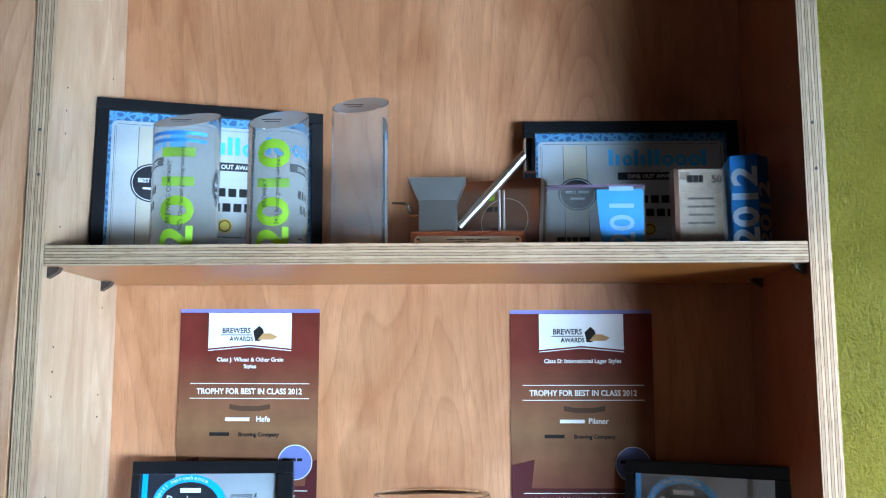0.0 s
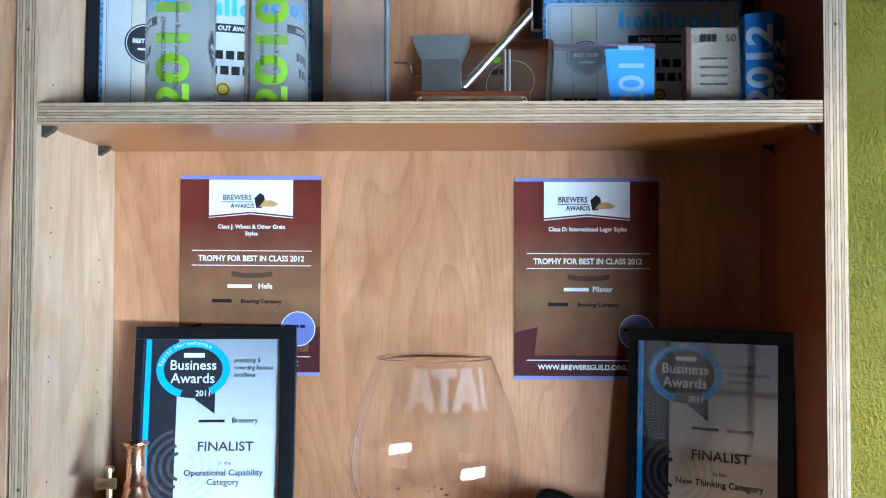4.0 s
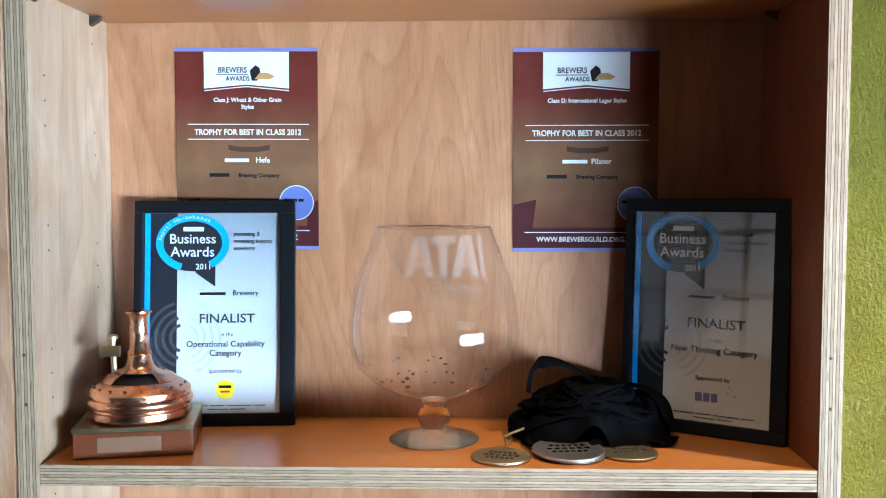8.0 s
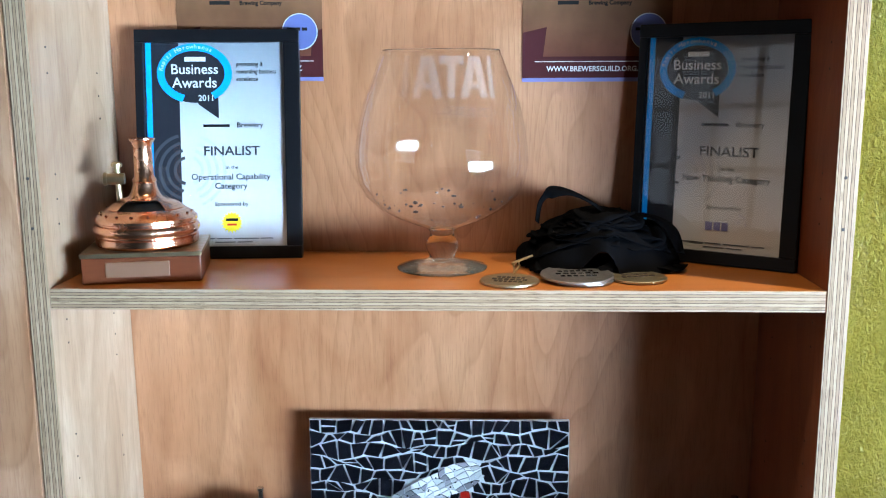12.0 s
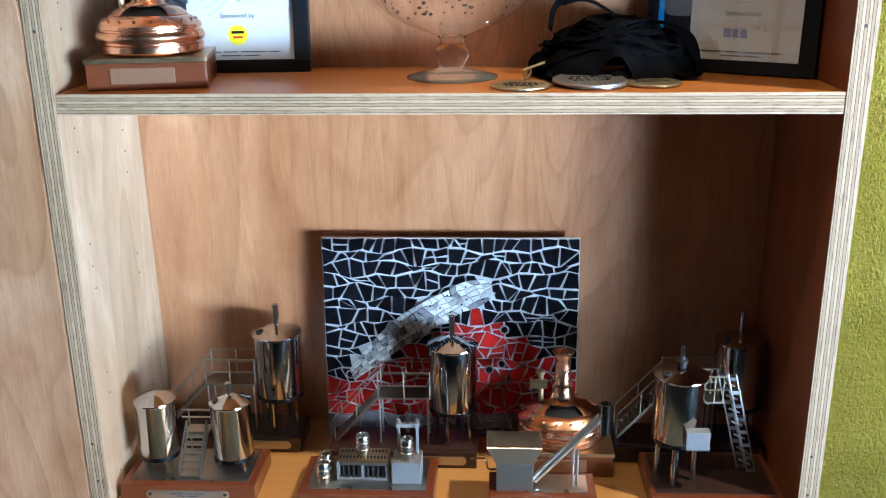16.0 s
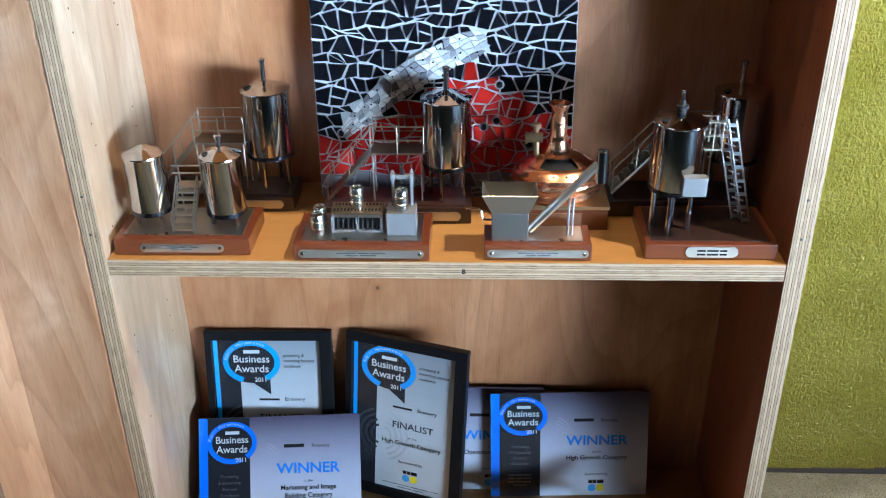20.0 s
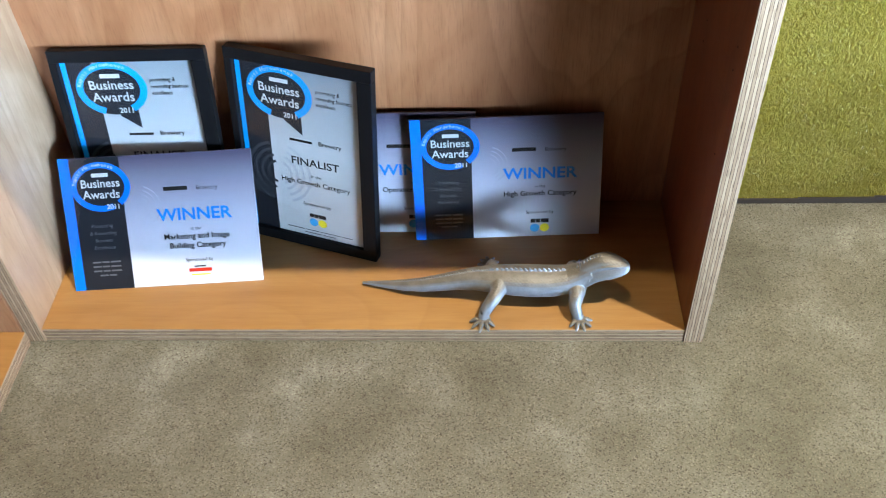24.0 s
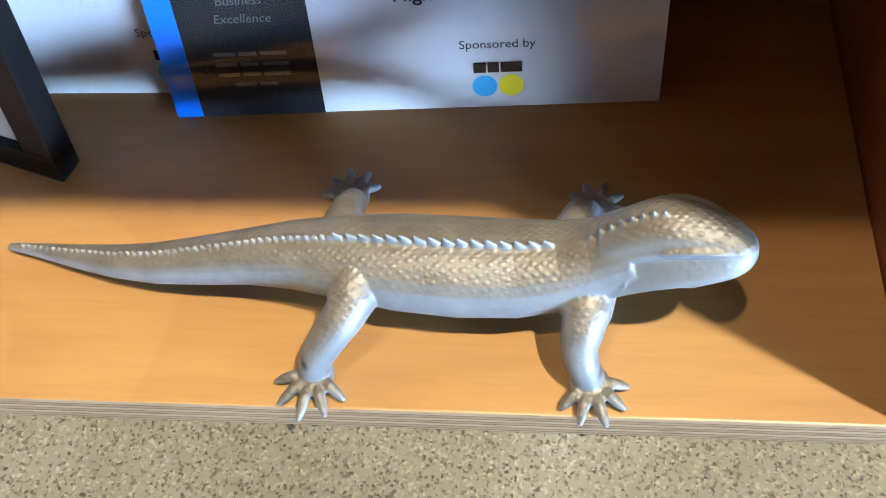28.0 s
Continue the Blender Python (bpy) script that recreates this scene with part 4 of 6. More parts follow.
def cylinder_trophy(label, x, y, r, low, high, year, words, m_turn=0.0):
    """Solid acrylic cylinder cut aslant at its top."""
    ob = thing("cylinder_trophy", label, "trophy", pose(x, y, S1 + 0.0005), "clear cylinder trophies")
    bm = bmesh.new()
    bottom, top, seg = [], [], 48
    for k in range(seg):
        a = 2 * math.pi * k / seg
        c, s = math.cos(a), math.sin(a)
        bottom.append(bm.verts.new((r * c, r * s, 0)))
        top.append(bm.verts.new((r * c, r * s, low + (high - low) * (s + 1) / 2 + 0.003 * c)))
    for k in range(seg):
        bm.faces.new((bottom[k], bottom[(k + 1) % seg], top[(k + 1) % seg], top[k]))
    bm.faces.new(bottom[::-1])
    bm.faces.new(top)
    bmesh.ops.bevel(bm, geom=[e for e in bm.edges if e.verts[0] in top and e.verts[1] in top], offset=0.0015, segments=2, affect="EDGES")
    part("body", bm, acrylic, ob, smooth=True).visible_shadow = False
    if year:
        for text, size, mat, dx, z in ((year, 0.042, print_lime, 0.002, 0.070), (words[0], 0.0062, print_ink, -0.0085, 0.075), (words[1], 0.0055, print_ink, 0.008, 0.08)):
            wrapped(text, size, mat, ob, dx, z, r, 0.0006 if mat is print_lime else 0.0009, 0.0018 if mat is print_lime else 0.0001, 1.33 if mat is print_lime else 1.0)
        bm = bmesh.new()
        for k in range(2 if year == "2011" else 0):
            curved_strip(bm, r + 0.0004, -0.9, 0.9, low * 0.94 - 0.010 * k, low * 0.94 - 0.010 * k + 0.005)
        if year == "2011":
            part("band", bm, print_sky_deep, ob)
        else:
            bm.free()
    bm = bmesh.new()
    rect(-0.024, 0.024, -0.003, 0.003, 0, bm), rect(-0.018, 0.018, -0.014, -0.010, 0, bm)
    tilt = math.degrees(math.atan2(high - low, 2 * r))
    moved(bm, pose(0, 0, (low + high) / 2 + 0.0008, tilt - 90, 0, 0))
    part("print_bar", bm, print_ink, ob)
    # added film just above the cut, its paleness stands in for light
    own = bmesh.new()
    own.faces.new([own.verts.new((0.96 * r * math.cos(2 * math.pi * k / 40), 0.96 * r * math.sin(2 * math.pi * k / 40), low + (high - low) * (0.96 * math.sin(2 * math.pi * k / 40) + 1) / 2 + 0.003 * math.cos(2 * math.pi * k / 40) + 0.0005)) for k in range(40)])
    part("top_face", own, top_haze, ob, "added pale film over the slanted top face")
    return ob


def curved_strip(bm, r, a0, a1, z0, z1, seg=20):
    own = bmesh.new()
    pairs = [[own.verts.new((r * math.sin(a), -r * math.cos(a), z)) for z in (z0, z1)] for a in (a0 + (a1 - a0) * k / seg for k in range(seg + 1))]
    for (a, b), (c, d) in zip(pairs, pairs[1:]):
        own.faces.new((a, c, d, b))
    merge(bm, own)


def wrapped(text, size, mat, parent, dx, z, r, out, bold=0.0, stretch=1.0):
    """Words that run up a cylinder, bent to its face."""
    tmp = lettering(text, size, mat, None, 0, 0, 0, bold=bold)
    bm = bmesh.new()
    bm.from_mesh(tmp.data)
    bpy.data.objects.remove(tmp)
    for v in bm.verts:
        a = (dx - v.co.z + size / 2) / r
        v.co = Vector(((r + out) * math.sin(a), -(r + out) * math.cos(a), z + v.co.x * stretch))
    return part("lettering", bm, mat, parent)


cylinder_trophy("clear slanted acrylic cylinder with green year 2011", 0.156, 0.078, 0.0455, 0.163, 0.208, "2011", ("BREWING COMPANY", "NZ's 32nd fastest growing company"))
cylinder_trophy("clear slanted acrylic cylinder with green year 2010", 0.281, 0.088, 0.0412, 0.163, 0.212, "2010", ("BREWERY", "34th fastest growing company"))
cylinder_trophy("tall plain clear acrylic cylinder", 0.394, 0.100, 0.0395, 0.188, 0.234, "", ())


def clear_block(label, w, h, d, mat, m, build):
    ob = thing("block_trophy", label, "trophy", m, "acrylic block trophies")
    part("body", block(0, w, 0, d, 0, h, 0.0015), mat, ob).visible_shadow = False
    build(ob, w, h)
    return ob


print_steel_blue = material("print_steel_blue", (0.20, 0.30, 0.38), 0.5)
print_azure = material("print_azure_panel", (0.02, 0.20, 0.48), 0.5)


def build_low(ob, w, h):
    part("blue_panel", flat([(0.56 * w, 0), (0.98 * w, 0), (0.98 * w, 0.93 * h), (0.50 * w, 0.93 * h)], -0.0006), print_azure, ob)
    lettering("2011", 0.033, print_steel_blue, ob, 0.88 * w, 0.002, -0.0009, turn=-90, align="LEFT", bold=0.0006)
    for z in (0.012, 0.001):
        bars(ob, print_ink, 0.26 * w, z, -0.0006, [0.012, 0.006, 0.008, 0.014], 0.006, 0.0015, name="brand_mark")
    part("top_edge", block(0, w, -0.0004, 0.0304, h - 0.003, h + 0.0004), print_plum, ob, "plum tinted top edge")


def build_tall(ob, w, h):
    bars(ob, print_ink, 0.40 * w, 0.83 * h, -0.0006, [0.008, 0.006, 0.006], 0.010, 0.001, name="brand_mark")
    lettering("50", 0.010, print_ink, ob, 0.82 * w, 0.83 * h, -0.0006)
    for k in range(4):
        bars(ob, print_finalist, 0.5 * w, (0.62 - 0.10 * k) * h, -0.0006, [0.016, 0.018] if k % 2 else [0.02, 0.012], 0.0026, 0.002)
    part("edge_strip", block(-0.0004, 0.006, -0.0004, 0.03, 0.0, h + 0.0006), print_umber, ob, "brown tinted edge")


print_pale = material("print_pale_blue", (0.55, 0.62, 0.70), 0.45)
print_plum = material("print_plum", (0.10, 0.06, 0.09), 0.4)
print_umber = material("print_umber", (0.10, 0.045, 0.025), 0.4)
clear_block("low clear acrylic block with a blue 2011 panel", 0.133, 0.090, 0.028, acrylic, pose(0.652, 0.082, S1 + 0.0005, 0, 0, 0), build_low)
clear_block("amber tinted acrylic block with printed lines", 0.070, 0.112, 0.028, acrylic_smoke, pose(0.826, 0.085, S1 + 0.0005, 0, 0, 0), build_tall)
blue_box = thing("prism_trophy", "blue three-sided trophy with pale year digits", "trophy", pose(0.899, 0.078, S1 + 0.0005))
bm = bmesh.new()
tri = [(0, 0), (0.036, -0.004), (0.058, 0.016), (0.056, 0.028), (0.004, 0.052)]
low, up = [bm.verts.new((x, y, 0)) for x, y in tri], [bm.verts.new((x, y, 0.128 + 0.06 * x - 0.1 * y)) for x, y in tri]
bm.faces.new(low[::-1]), bm.faces.new(up)
for k in range(5):
    bm.faces.new((low[k], low[(k + 1) % 5], up[(k + 1) % 5], up[k]))
bmesh.ops.bevel(bm, geom=bm.edges[:], offset=0.0015, segments=2, affect="EDGES")
part("body", bm, print_sky_deep, blue_box)
front = lettering("2012", 0.032, print_pale, blue_box, 0.0, 0.0, 0.0, align="LEFT", bold=0.0014, squeeze=1.22)
front.matrix_basis = pose(0.0345, -0.0045, 0.0015, 0, 0, -6.3) @ pose(0, -0.0006, 0, 0, -90, 0)
side = lettering("2012", 0.025, print_pale, blue_box, 0.0, 0.0, 0.0, align="LEFT", bold=0.0012, squeeze=1.30)
side.matrix_basis = pose(0.0560, 0.0135, 0.002, 0, 0, 42) @ pose(0, -0.0006, 0, 0, -90, 0)

wooden = thing("wooden_plaque", "brown wooden plaque with a small coloured print", "plaque", stand(0.500, 0.175, 0.650, 0.130, S1 + 0.0005, 12))
part("board", block(0, 0.150, 0, 0.016, 0, 0.120, 0.002), base_wood, wooden)
part("print", rect(0.02, 0.135, 0.004, 0.105, -0.0004), print_umber, wooden)
bars(wooden, print_violet, 0.062, 0.083, -0.0007, [0.01], 0.012, 0)
bars(wooden, print_lime, 0.076, 0.088, -0.0007, [0.012], 0.008, 0)
bars(wooden, print_ink, 0.08, 0.070, -0.0007, [0.01, 0.008], 0.008, 0.002, name="brand_mark")
bars(wooden, print_ink, 0.075, 0.008, -0.0007, [0.01, 0.006, 0.016], 0.006, 0.002, name="brand_mark")
part("ring_mark", ring(0.098, 0.055, 0.035, 0.035, 0.0008, -0.0007), print_beige, wooden)
part("edge_trim", block(0.1495, 0.155, -0.001, 0.017, 0.0, 0.118, 0.001), nickel_plate, wooden, "pale metal edge")


# ---- brewery model trophies ----
def rounded_plate(x0, x1, z0, z1, thick=0.0016):
    """A small metal plate with rounded ends on the face y = 0."""
    r = (z1 - z0) / 2
    pts = [(x1 - r + r * math.cos(a), z0 + r + r * math.sin(a)) for a in (radians(-90 + 18 * k) for k in range(11))]
    pts += [(x0 + r + r * math.cos(a), z0 + r + r * math.sin(a)) for a in (radians(90 + 18 * k) for k in range(11))]
    own = bmesh.new()
    lo, up = [own.verts.new((x, 0.0004, z)) for x, z in pts], [own.verts.new((x, -thick, z)) for x, z in pts]
    own.faces.new(lo), own.faces.new(up)
    for k in range(len(pts)):
        j = (k + 1) % len(pts)
        own.faces.new((lo[k], lo[j], up[j], up[k]))
    bmesh.ops.recalc_face_normals(own, faces=own.faces[:])
    return own


def trophy_base(ob, w, d, h, wood_mat, plate=True, plate_w=0.7):
    """Wooden foot with a bevelled top, a metal deck and an engraved plate on screws."""
    part("foot", block(-w / 2, w / 2, 0, d, 0, h, 0.003), wood_mat, ob)
    part("deck", block(-w / 2 + 0.012, w / 2 - 0.012, 0.012, d - 0.008, h - 0.0005, h + 0.0018, 0.0006), deck_steel, ob, "polished metal deck")
    if plate:
        pw, ph = w * plate_w, h * 0.50
        name_plate = part("name_plate", rounded_plate(-pw / 2, pw / 2, h * 0.20, h * 0.20 + ph), nickel_plate, ob, "engraved nickel name plate")
        bars(name_plate, print_grey, 0, h * 0.20 + ph * 0.56, -0.0019, [pw * 0.16, pw * 0.09, pw * 0.12], 0.0016, 0.002)
        bars(name_plate, print_grey, 0, h * 0.20 + ph * 0.28, -0.0019, [pw * 0.10, pw * 0.13], 0.0016, 0.002)
        for s in (-1, 1):
            own = lathe([(0.0028, 0), (0.0028, 0.0008), (0.0016, 0.0016), (0, 0.0018)], 0, 0, 10)
            moved(own, pose(s * (pw / 2 - 0.006), -0.0014, h * 0.22 + ph / 2, 90, 0, 0))
            part("screw", own, chrome, name_plate, smooth=True)
    return ob


def tank(ob, x, y, z0, z1, r, pole, leg_to, leg_n=3, hatch=True):
    """Polished vessel with a conical lid on legs."""
    h = z1 - z0
    body = part("tank", lathe([(r * 0.3, z0 - 0.006), (r * 0.9, z0), (r * 0.98, z0 + 0.003), (r, z0 + 0.006), (r, z1 - 0.002), (r * 1.02, z1 - 0.001)], x, y, 40), chrome, ob, "polished steel vessel", smooth=True)
    part("lid", lathe([(r * 1.03, z1 - 0.002), (r * 1.06, z1 - 0.0005), (r * 1.05, z1 + 0.001), (r * 0.55, z1 + 0.008), (r * 0.16, z1 + 0.013), (0, z1 + 0.0135)], x, y, 40), chrome, body, smooth=True)
    part("skirt", lathe([(r * 0.94, z0 - 0.002), (r * 1.015, z0 - 0.001), (r * 1.015, z0 + 0.005), (r * 0.99, z0 + 0.006)], x, y, 40), dark_band, body, "dark foot band", smooth=True)
    if hatch:
        own = lathe([(r * 0.17, 0), (r * 0.17, 0.004), (r * 0.12, 0.0045), (0, 0.003)], 0, 0, 14)
        moved(own, pose(x - r * 0.62, y - r * 0.35, z1 + 0.003, 8, -10, 0))
        part("hatch", own, rubber, body, "black hatch", smooth=True)
    if pole:
        part("flue", lathe([(0.0042, z1 + 0.008), (0.0042, pole - 0.006), (0.0055, pole - 0.005), (0.0055, pole - 0.001), (0.004, pole)], x, y, 14), chrome, body, smooth=True)
    for k in range(leg_n):
        a = 2 * math.pi * (k + 0.15) / leg_n + math.pi / 3
        lx, ly = x + r * 0.72 * math.cos(a), y + r * 0.72 * math.sin(a)
        part("leg", rod((lx, ly, leg_to), (lx, ly, z0 + 0.002), 0.0036), chrome, ob, smooth=True)
    return body


def stairs(ob, a, b, width, steps, rail=0.016):
    """A flight from a to b with two stringers, treads and handrails; its width runs across the flight."""
    a, b = Vector(a), Vector(b)
    flatdir = Vector((b.x - a.x, b.y - a.y, 0)).normalized()
    side = Vector((-flatdir.y, flatdir.x, 0)) * width / 2
    flight = part("stringer", beam(a + side, b + side, 0.0016, 0.004), shaded_bronze, ob)
    part("stringer", beam(a - side, b - side, 0.0016, 0.004), shaded_bronze, ob)
    for k in range(steps):
        p = a.lerp(b, (k + 0.5) / steps)
        own = block(-width / 2, width / 2, -0.0045, 0.0045, -0.0008, 0.0008)
        moved(own, Matrix.Translation(p) @ Matrix.Rotation(math.atan2(side.y, side.x), 4, "Z"))
        part("tread", own, shaded_bronze, ob)
    up = Vector((0, 0, rail))
    for s in (side, -side):
        part("handrail", rod(a + s + up, b + s + up, 0.0011, 8), shaded_bronze, ob, smooth=True)
        for p in (a, a.lerp(b, 0.5), b):
            part("rail_post", rod(p + s, p + s + up, 0.0010, 6), shaded_bronze, ob, smooth=True)


def platform(ob, x0, x1, y0, y1, z, rail=0.026):
    part("platform", block(x0, x1, y0, y1, z - 0.0015, z + 0.0015), shaded_bronze, ob)
    for y in (y0, y1):
        for dz in (rail, rail * 0.5):
            part("handrail", rod((x0, y, z + dz), (x1, y, z + dz), 0.0012, 8), shaded_bronze, ob, smooth=True)
        for x in (x0, (x0 + x1) / 2, x1):
            part("rail_post", rod((x, y, z), (x, y, z + rail), 0.0012, 8), shaded_bronze, ob, smooth=True)


def flight(ob, a, b, width, steps):
    """Steep steps between two plate stringers, with an upright post and rail on each side."""
    a, b = Vector(a), Vector(b)
    for s in (-1, 1):
        o = Vector((s * width / 2, 0, 0))
        part("stringer", beam(a + o, b + o, 0.0016, 0.0075), steel, ob)
        up = Vector((0, 0, 0.019))
        part("handrail", beam(a + o + up, b + o + up, 0.0020, 0.0024), steel, ob)
        for p in (a, b):
            part("rail_post", beam(p + o, p + o + up, 0.0020, 0.0024), steel, ob)
    for k in range(steps):
        p = a.lerp(b, (k + 0.5) / steps)
        part("tread", block(p.x - width / 2 + 0.001, p.x + width / 2 - 0.001, p.y - 0.0055, p.y + 0.0055, p.z - 0.0010, p.z + 0.0010), nickel_plate, ob)


G_MODEL = "brewery model trophies"

twin = thing("brewery_model", "twin steel tank model with stairs on mahogany", "trophy", pose(0.108, 0.016, S3 + 0.0005, 0, 0, 0.4), G_MODEL)
trophy_base(twin, 0.198, 0.108, 0.026, base_wood, plate_w=0.62)
tank(twin, -0.054, 0.054, 0.048, 0.137, 0.029, 0, 0.027, hatch=False)
part("valve_knob", lathe([(0.0055, 0.1455), (0.0055, 0.149), (0.003, 0.150)], -0.054, 0.054, 12), rubber, twin, smooth=True)
tank(twin, 0.058, 0.054, 0.046, 0.135, 0.029, 0.166, 0.027)
flight(twin, (0.000, 0.018, 0.0285), (0.003, 0.060, 0.080), 0.030, 6)
part("landing", block(-0.015, 0.020, 0.060, 0.082, 0.0785, 0.0815), steel, twin)
for x in (-0.015, 0.020):
    part("rail_post", rod((x, 0.081, 0.0275), (x, 0.081, 0.106), 0.0014, 8), steel, twin)
for z in (0.106, 0.094):
    part("handrail", rod((-0.026, 0.081, z), (0.030, 0.081, z), 0.0013, 8), steel, twin)

plant = thing("brewery_model", "bottling line model with three small steel barrels", "trophy", pose(0.370, 0.003, S3 + 0.0005, 0, 0, 0), G_MODEL)
trophy_base(plant, 0.196, 0.106, 0.025, base_wood, plate_w=0.92)
KEG = [(0.0085, 0), (0.0098, 0.0012), (0.0100, 0.0095), (0.0108, 0.0102), (0.0108, 0.0120), (0.0100, 0.0127), (0.0100, 0.0205), (0.0108, 0.0212), (0.0108, 0.0230), (0.0100, 0.0237), (0.0098, 0.0315), (0.0092, 0.0330), (0.0078, 0.0330), (0.0074, 0.0316), (0, 0.0312)]
for x, y, z, s in ((-0.064, 0.030, 0.027, 0.98), (-0.064, 0.056, 0.027, 0.98), (-0.008, 0.052, 0.060, 0.98), (0.0575, 0.040, 0.062, 0.98)):
    part("keg", lathe([(r * s, z + h * s) for r, h in KEG], x, y, 24), keg_steel, plant, "small polished keg", smooth=True)
part("cabinet_top", block(-0.045, 0.030, 0.034, 0.070, 0.056, 0.060, 0.0006), brass, plant, "brass coloured top")
part("cabinet_back", block(-0.045, 0.030, 0.066, 0.070, 0.027, 0.056), steel, plant)
for x in (-0.045, -0.0095, 0.026):
    part("cabinet_post", block(x, x + 0.004, 0.034, 0.066, 0.027, 0.056), grey_paint, plant)
part("cabinet_rail", block(-0.041, 0.026, 0.034, 0.037, 0.052, 0.056), steel, plant)
part("cabinet_rail", block(-0.041, 0.026, 0.034, 0.037, 0.027, 0.0315), grey_paint, plant)
for x0, x1 in ((-0.041, -0.0095), (-0.0055, 0.026)):
    part("cabinet_window", block(x0, x1, 0.0395, 0.0415, 0.0315, 0.052), rubber, plant, "dark recessed window")
    for k in range(4):
        part("bottle", lathe([(0.0022, 0.032), (0.0022, 0.042), (0.0009, 0.046), (0.0009, 0.050)], x0 + 0.0048 + 0.0074 * k, 0.0375, 8), print_ink, plant)
part("filler_body", block(0.036, 0.078, 0.026, 0.064, 0.027, 0.062, 0.001), grey_paint, plant)
for x in (0.0425, 0.0695):
    part("filler_post", block(x, x + 0.004, 0.053, 0.059, 0.062, 0.116, 0.0006), grey_paint, plant)
    part("filler_bracket", block(x - 0.001, x + 0.005, 0.050, 0.062, 0.103, 0.112, 0.0010), grey_paint, plant)
part("filler_beam", block(0.0465, 0.0695, 0.053, 0.059, 0.104, 0.110, 0.001), grey_paint, plant)
part("filler_stem", rod((0.058, 0.056, 0.096), (0.058, 0.056, 0.128), 0.0028), chrome, plant, smooth=True)
for k in range(14):
    for y in (0.040, 0.058):
        part("slot", block(-0.0415 + 0.005 * k, -0.0390 + 0.005 * k, y, y + 0.007, 0.0598, 0.0604), rubber, plant)


def mill(label, m):
    """A malt mill: hopper, box, crank, slanting conveyor with its outlet."""
    ob = thing("malt_mill", label, "trophy", m, "malt mill trophies")
    trophy_base(ob, 0.153, 0.066, 0.024, base_wood, plate_w=0.94)
    bm = bmesh.new()
    z0, z1 = 0.068, 0.098
    lo, hi = [(-0.066, 0.012), (-0.014, 0.012), (-0.014, 0.046), (-0.066, 0.046)], [(-0.080, 0.004), (-0.002, 0.004), (-0.002, 0.054), (-0.080, 0.054)]
    a, b = [bm.verts.new((x, y, z0)) for x, y in lo], [bm.verts.new((x, y, z1)) for x, y in hi]
    for k in range(4):
        bm.faces.new((a[k], a[(k + 1) % 4], b[(k + 1) % 4], b[k]))
    bmesh.ops.recalc_face_normals(bm, faces=bm.faces[:])
    bmesh.ops.solidify(bm, geom=bm.faces[:], thickness=0.0015)
    part("hopper", bm, steel, ob, "flared sheet metal hopper")
    part("mill_box", block(-0.066, -0.014, 0.012, 0.046, 0.0255, 0.068, 0.001), steel, ob)
    part("crank", tube([(-0.064, 0.029, 0.050), (-0.076, 0.029, 0.050), (-0.079, 0.029, 0.052), (-0.081, 0.029, 0.064), (-0.084, 0.029, 0.067), (-0.104, 0.029, 0.068)], 0.0017, 8), chrome, ob, smooth=True)
    part("conveyor", rod((-0.012, 0.030, 0.034), (0.080, 0.030, 0.136), 0.0062, 14), steel, ob, smooth=True)
    part("outlet", lathe([(0.0085, 0.110), (0.0085, 0.156), (0.0075, 0.157), (0.0075, 0.150), (0, 0.150)], 0.086, 0.030, 20), chrome, ob, smooth=True)
    for x in (0.0435, 0.0495):
        part("strut", rod((x, 0.030, 0.0255), (x, 0.030, 0.085), 0.0019, 10), steel, ob, smooth=True)
    return ob


first_mill = mill("steel malt mill trophy with a crank and conveyor", pose(0.6225, 0.008, S3 + 0.0005))
copy_thing(first_mill, pose(0.544, 0.058, S1 + 0.0005))

still = thing("brewery_model", "tall steel tank model on legs with a ladder", "trophy", pose(0.8675, 0.014, S3 + 0.0005), G_MODEL)
part("foot", block(-0.093, 0.093, 0, 0.125, 0, 0.024, 0.003), base_wood, still)
part("deck", block(-0.084, 0.084, 0.010, 0.117, 0.0235, 0.0255, 0.0006), base_black, still, "dark polished deck")
part("name_plate", rounded_plate(-0.036, 0.038, 0.004, 0.0205), nickel_plate, still, "small engraved plate")
for k in range(2):
    bars(still, print_ink, 0.001, 0.0135 - 0.006 * k, -0.002, [0.012, 0.016, 0.010], 0.0028, 0.002)
tank(still, -0.052, 0.052, 0.090, 0.190, 0.036, 0, 0.026, 4)
part("flue_cone", lathe([(0.0065, 0.201), (0.0065, 0.208), (0.0085, 0.209), (0.0085, 0.212), (0.0050, 0.2135), (0.0040, 0.218), (0.003, 0.219)], -0.052, 0.052, 18), rubber, still, "black cone", smooth=True)
part("flue", lathe([(0.003, 0.214), (0.003, 0.233), (0.002, 0.234)], -0.052, 0.052, 12), chrome, still, smooth=True)
part("control_box", block(-0.049, -0.016, 0.004, 0.020, 0.096, 0.124, 0.002), grey_paint, still, "grey control box")
platform(still, -0.018, 0.006, 0.044, 0.070, 0.150, 0.040)
for dx, dy in ((0.0, 0.0), (0.012, -0.013)):
    foot, head = Vector((0.050 + dx, 0.078 + dy, 0.0265)), Vector((0.006 + dx, 0.064 + dy, 0.192))
    for o in (-0.0055, 0.0055):
        part("ladder_rail", beam(foot + Vector((o, 0, 0)), head + Vector((o, 0, 0)), 0.0016, 0.0022), steel_dark, still)
    for k in range(8):
        p = foot.lerp(head, (k + 0.2) / 7.6)
        part("ladder_web", beam(p - Vector((0.0055, 0, 0)), p + Vector((0.0055, 0, 0)), 0.0022, 0.0050), steel_dark, still)
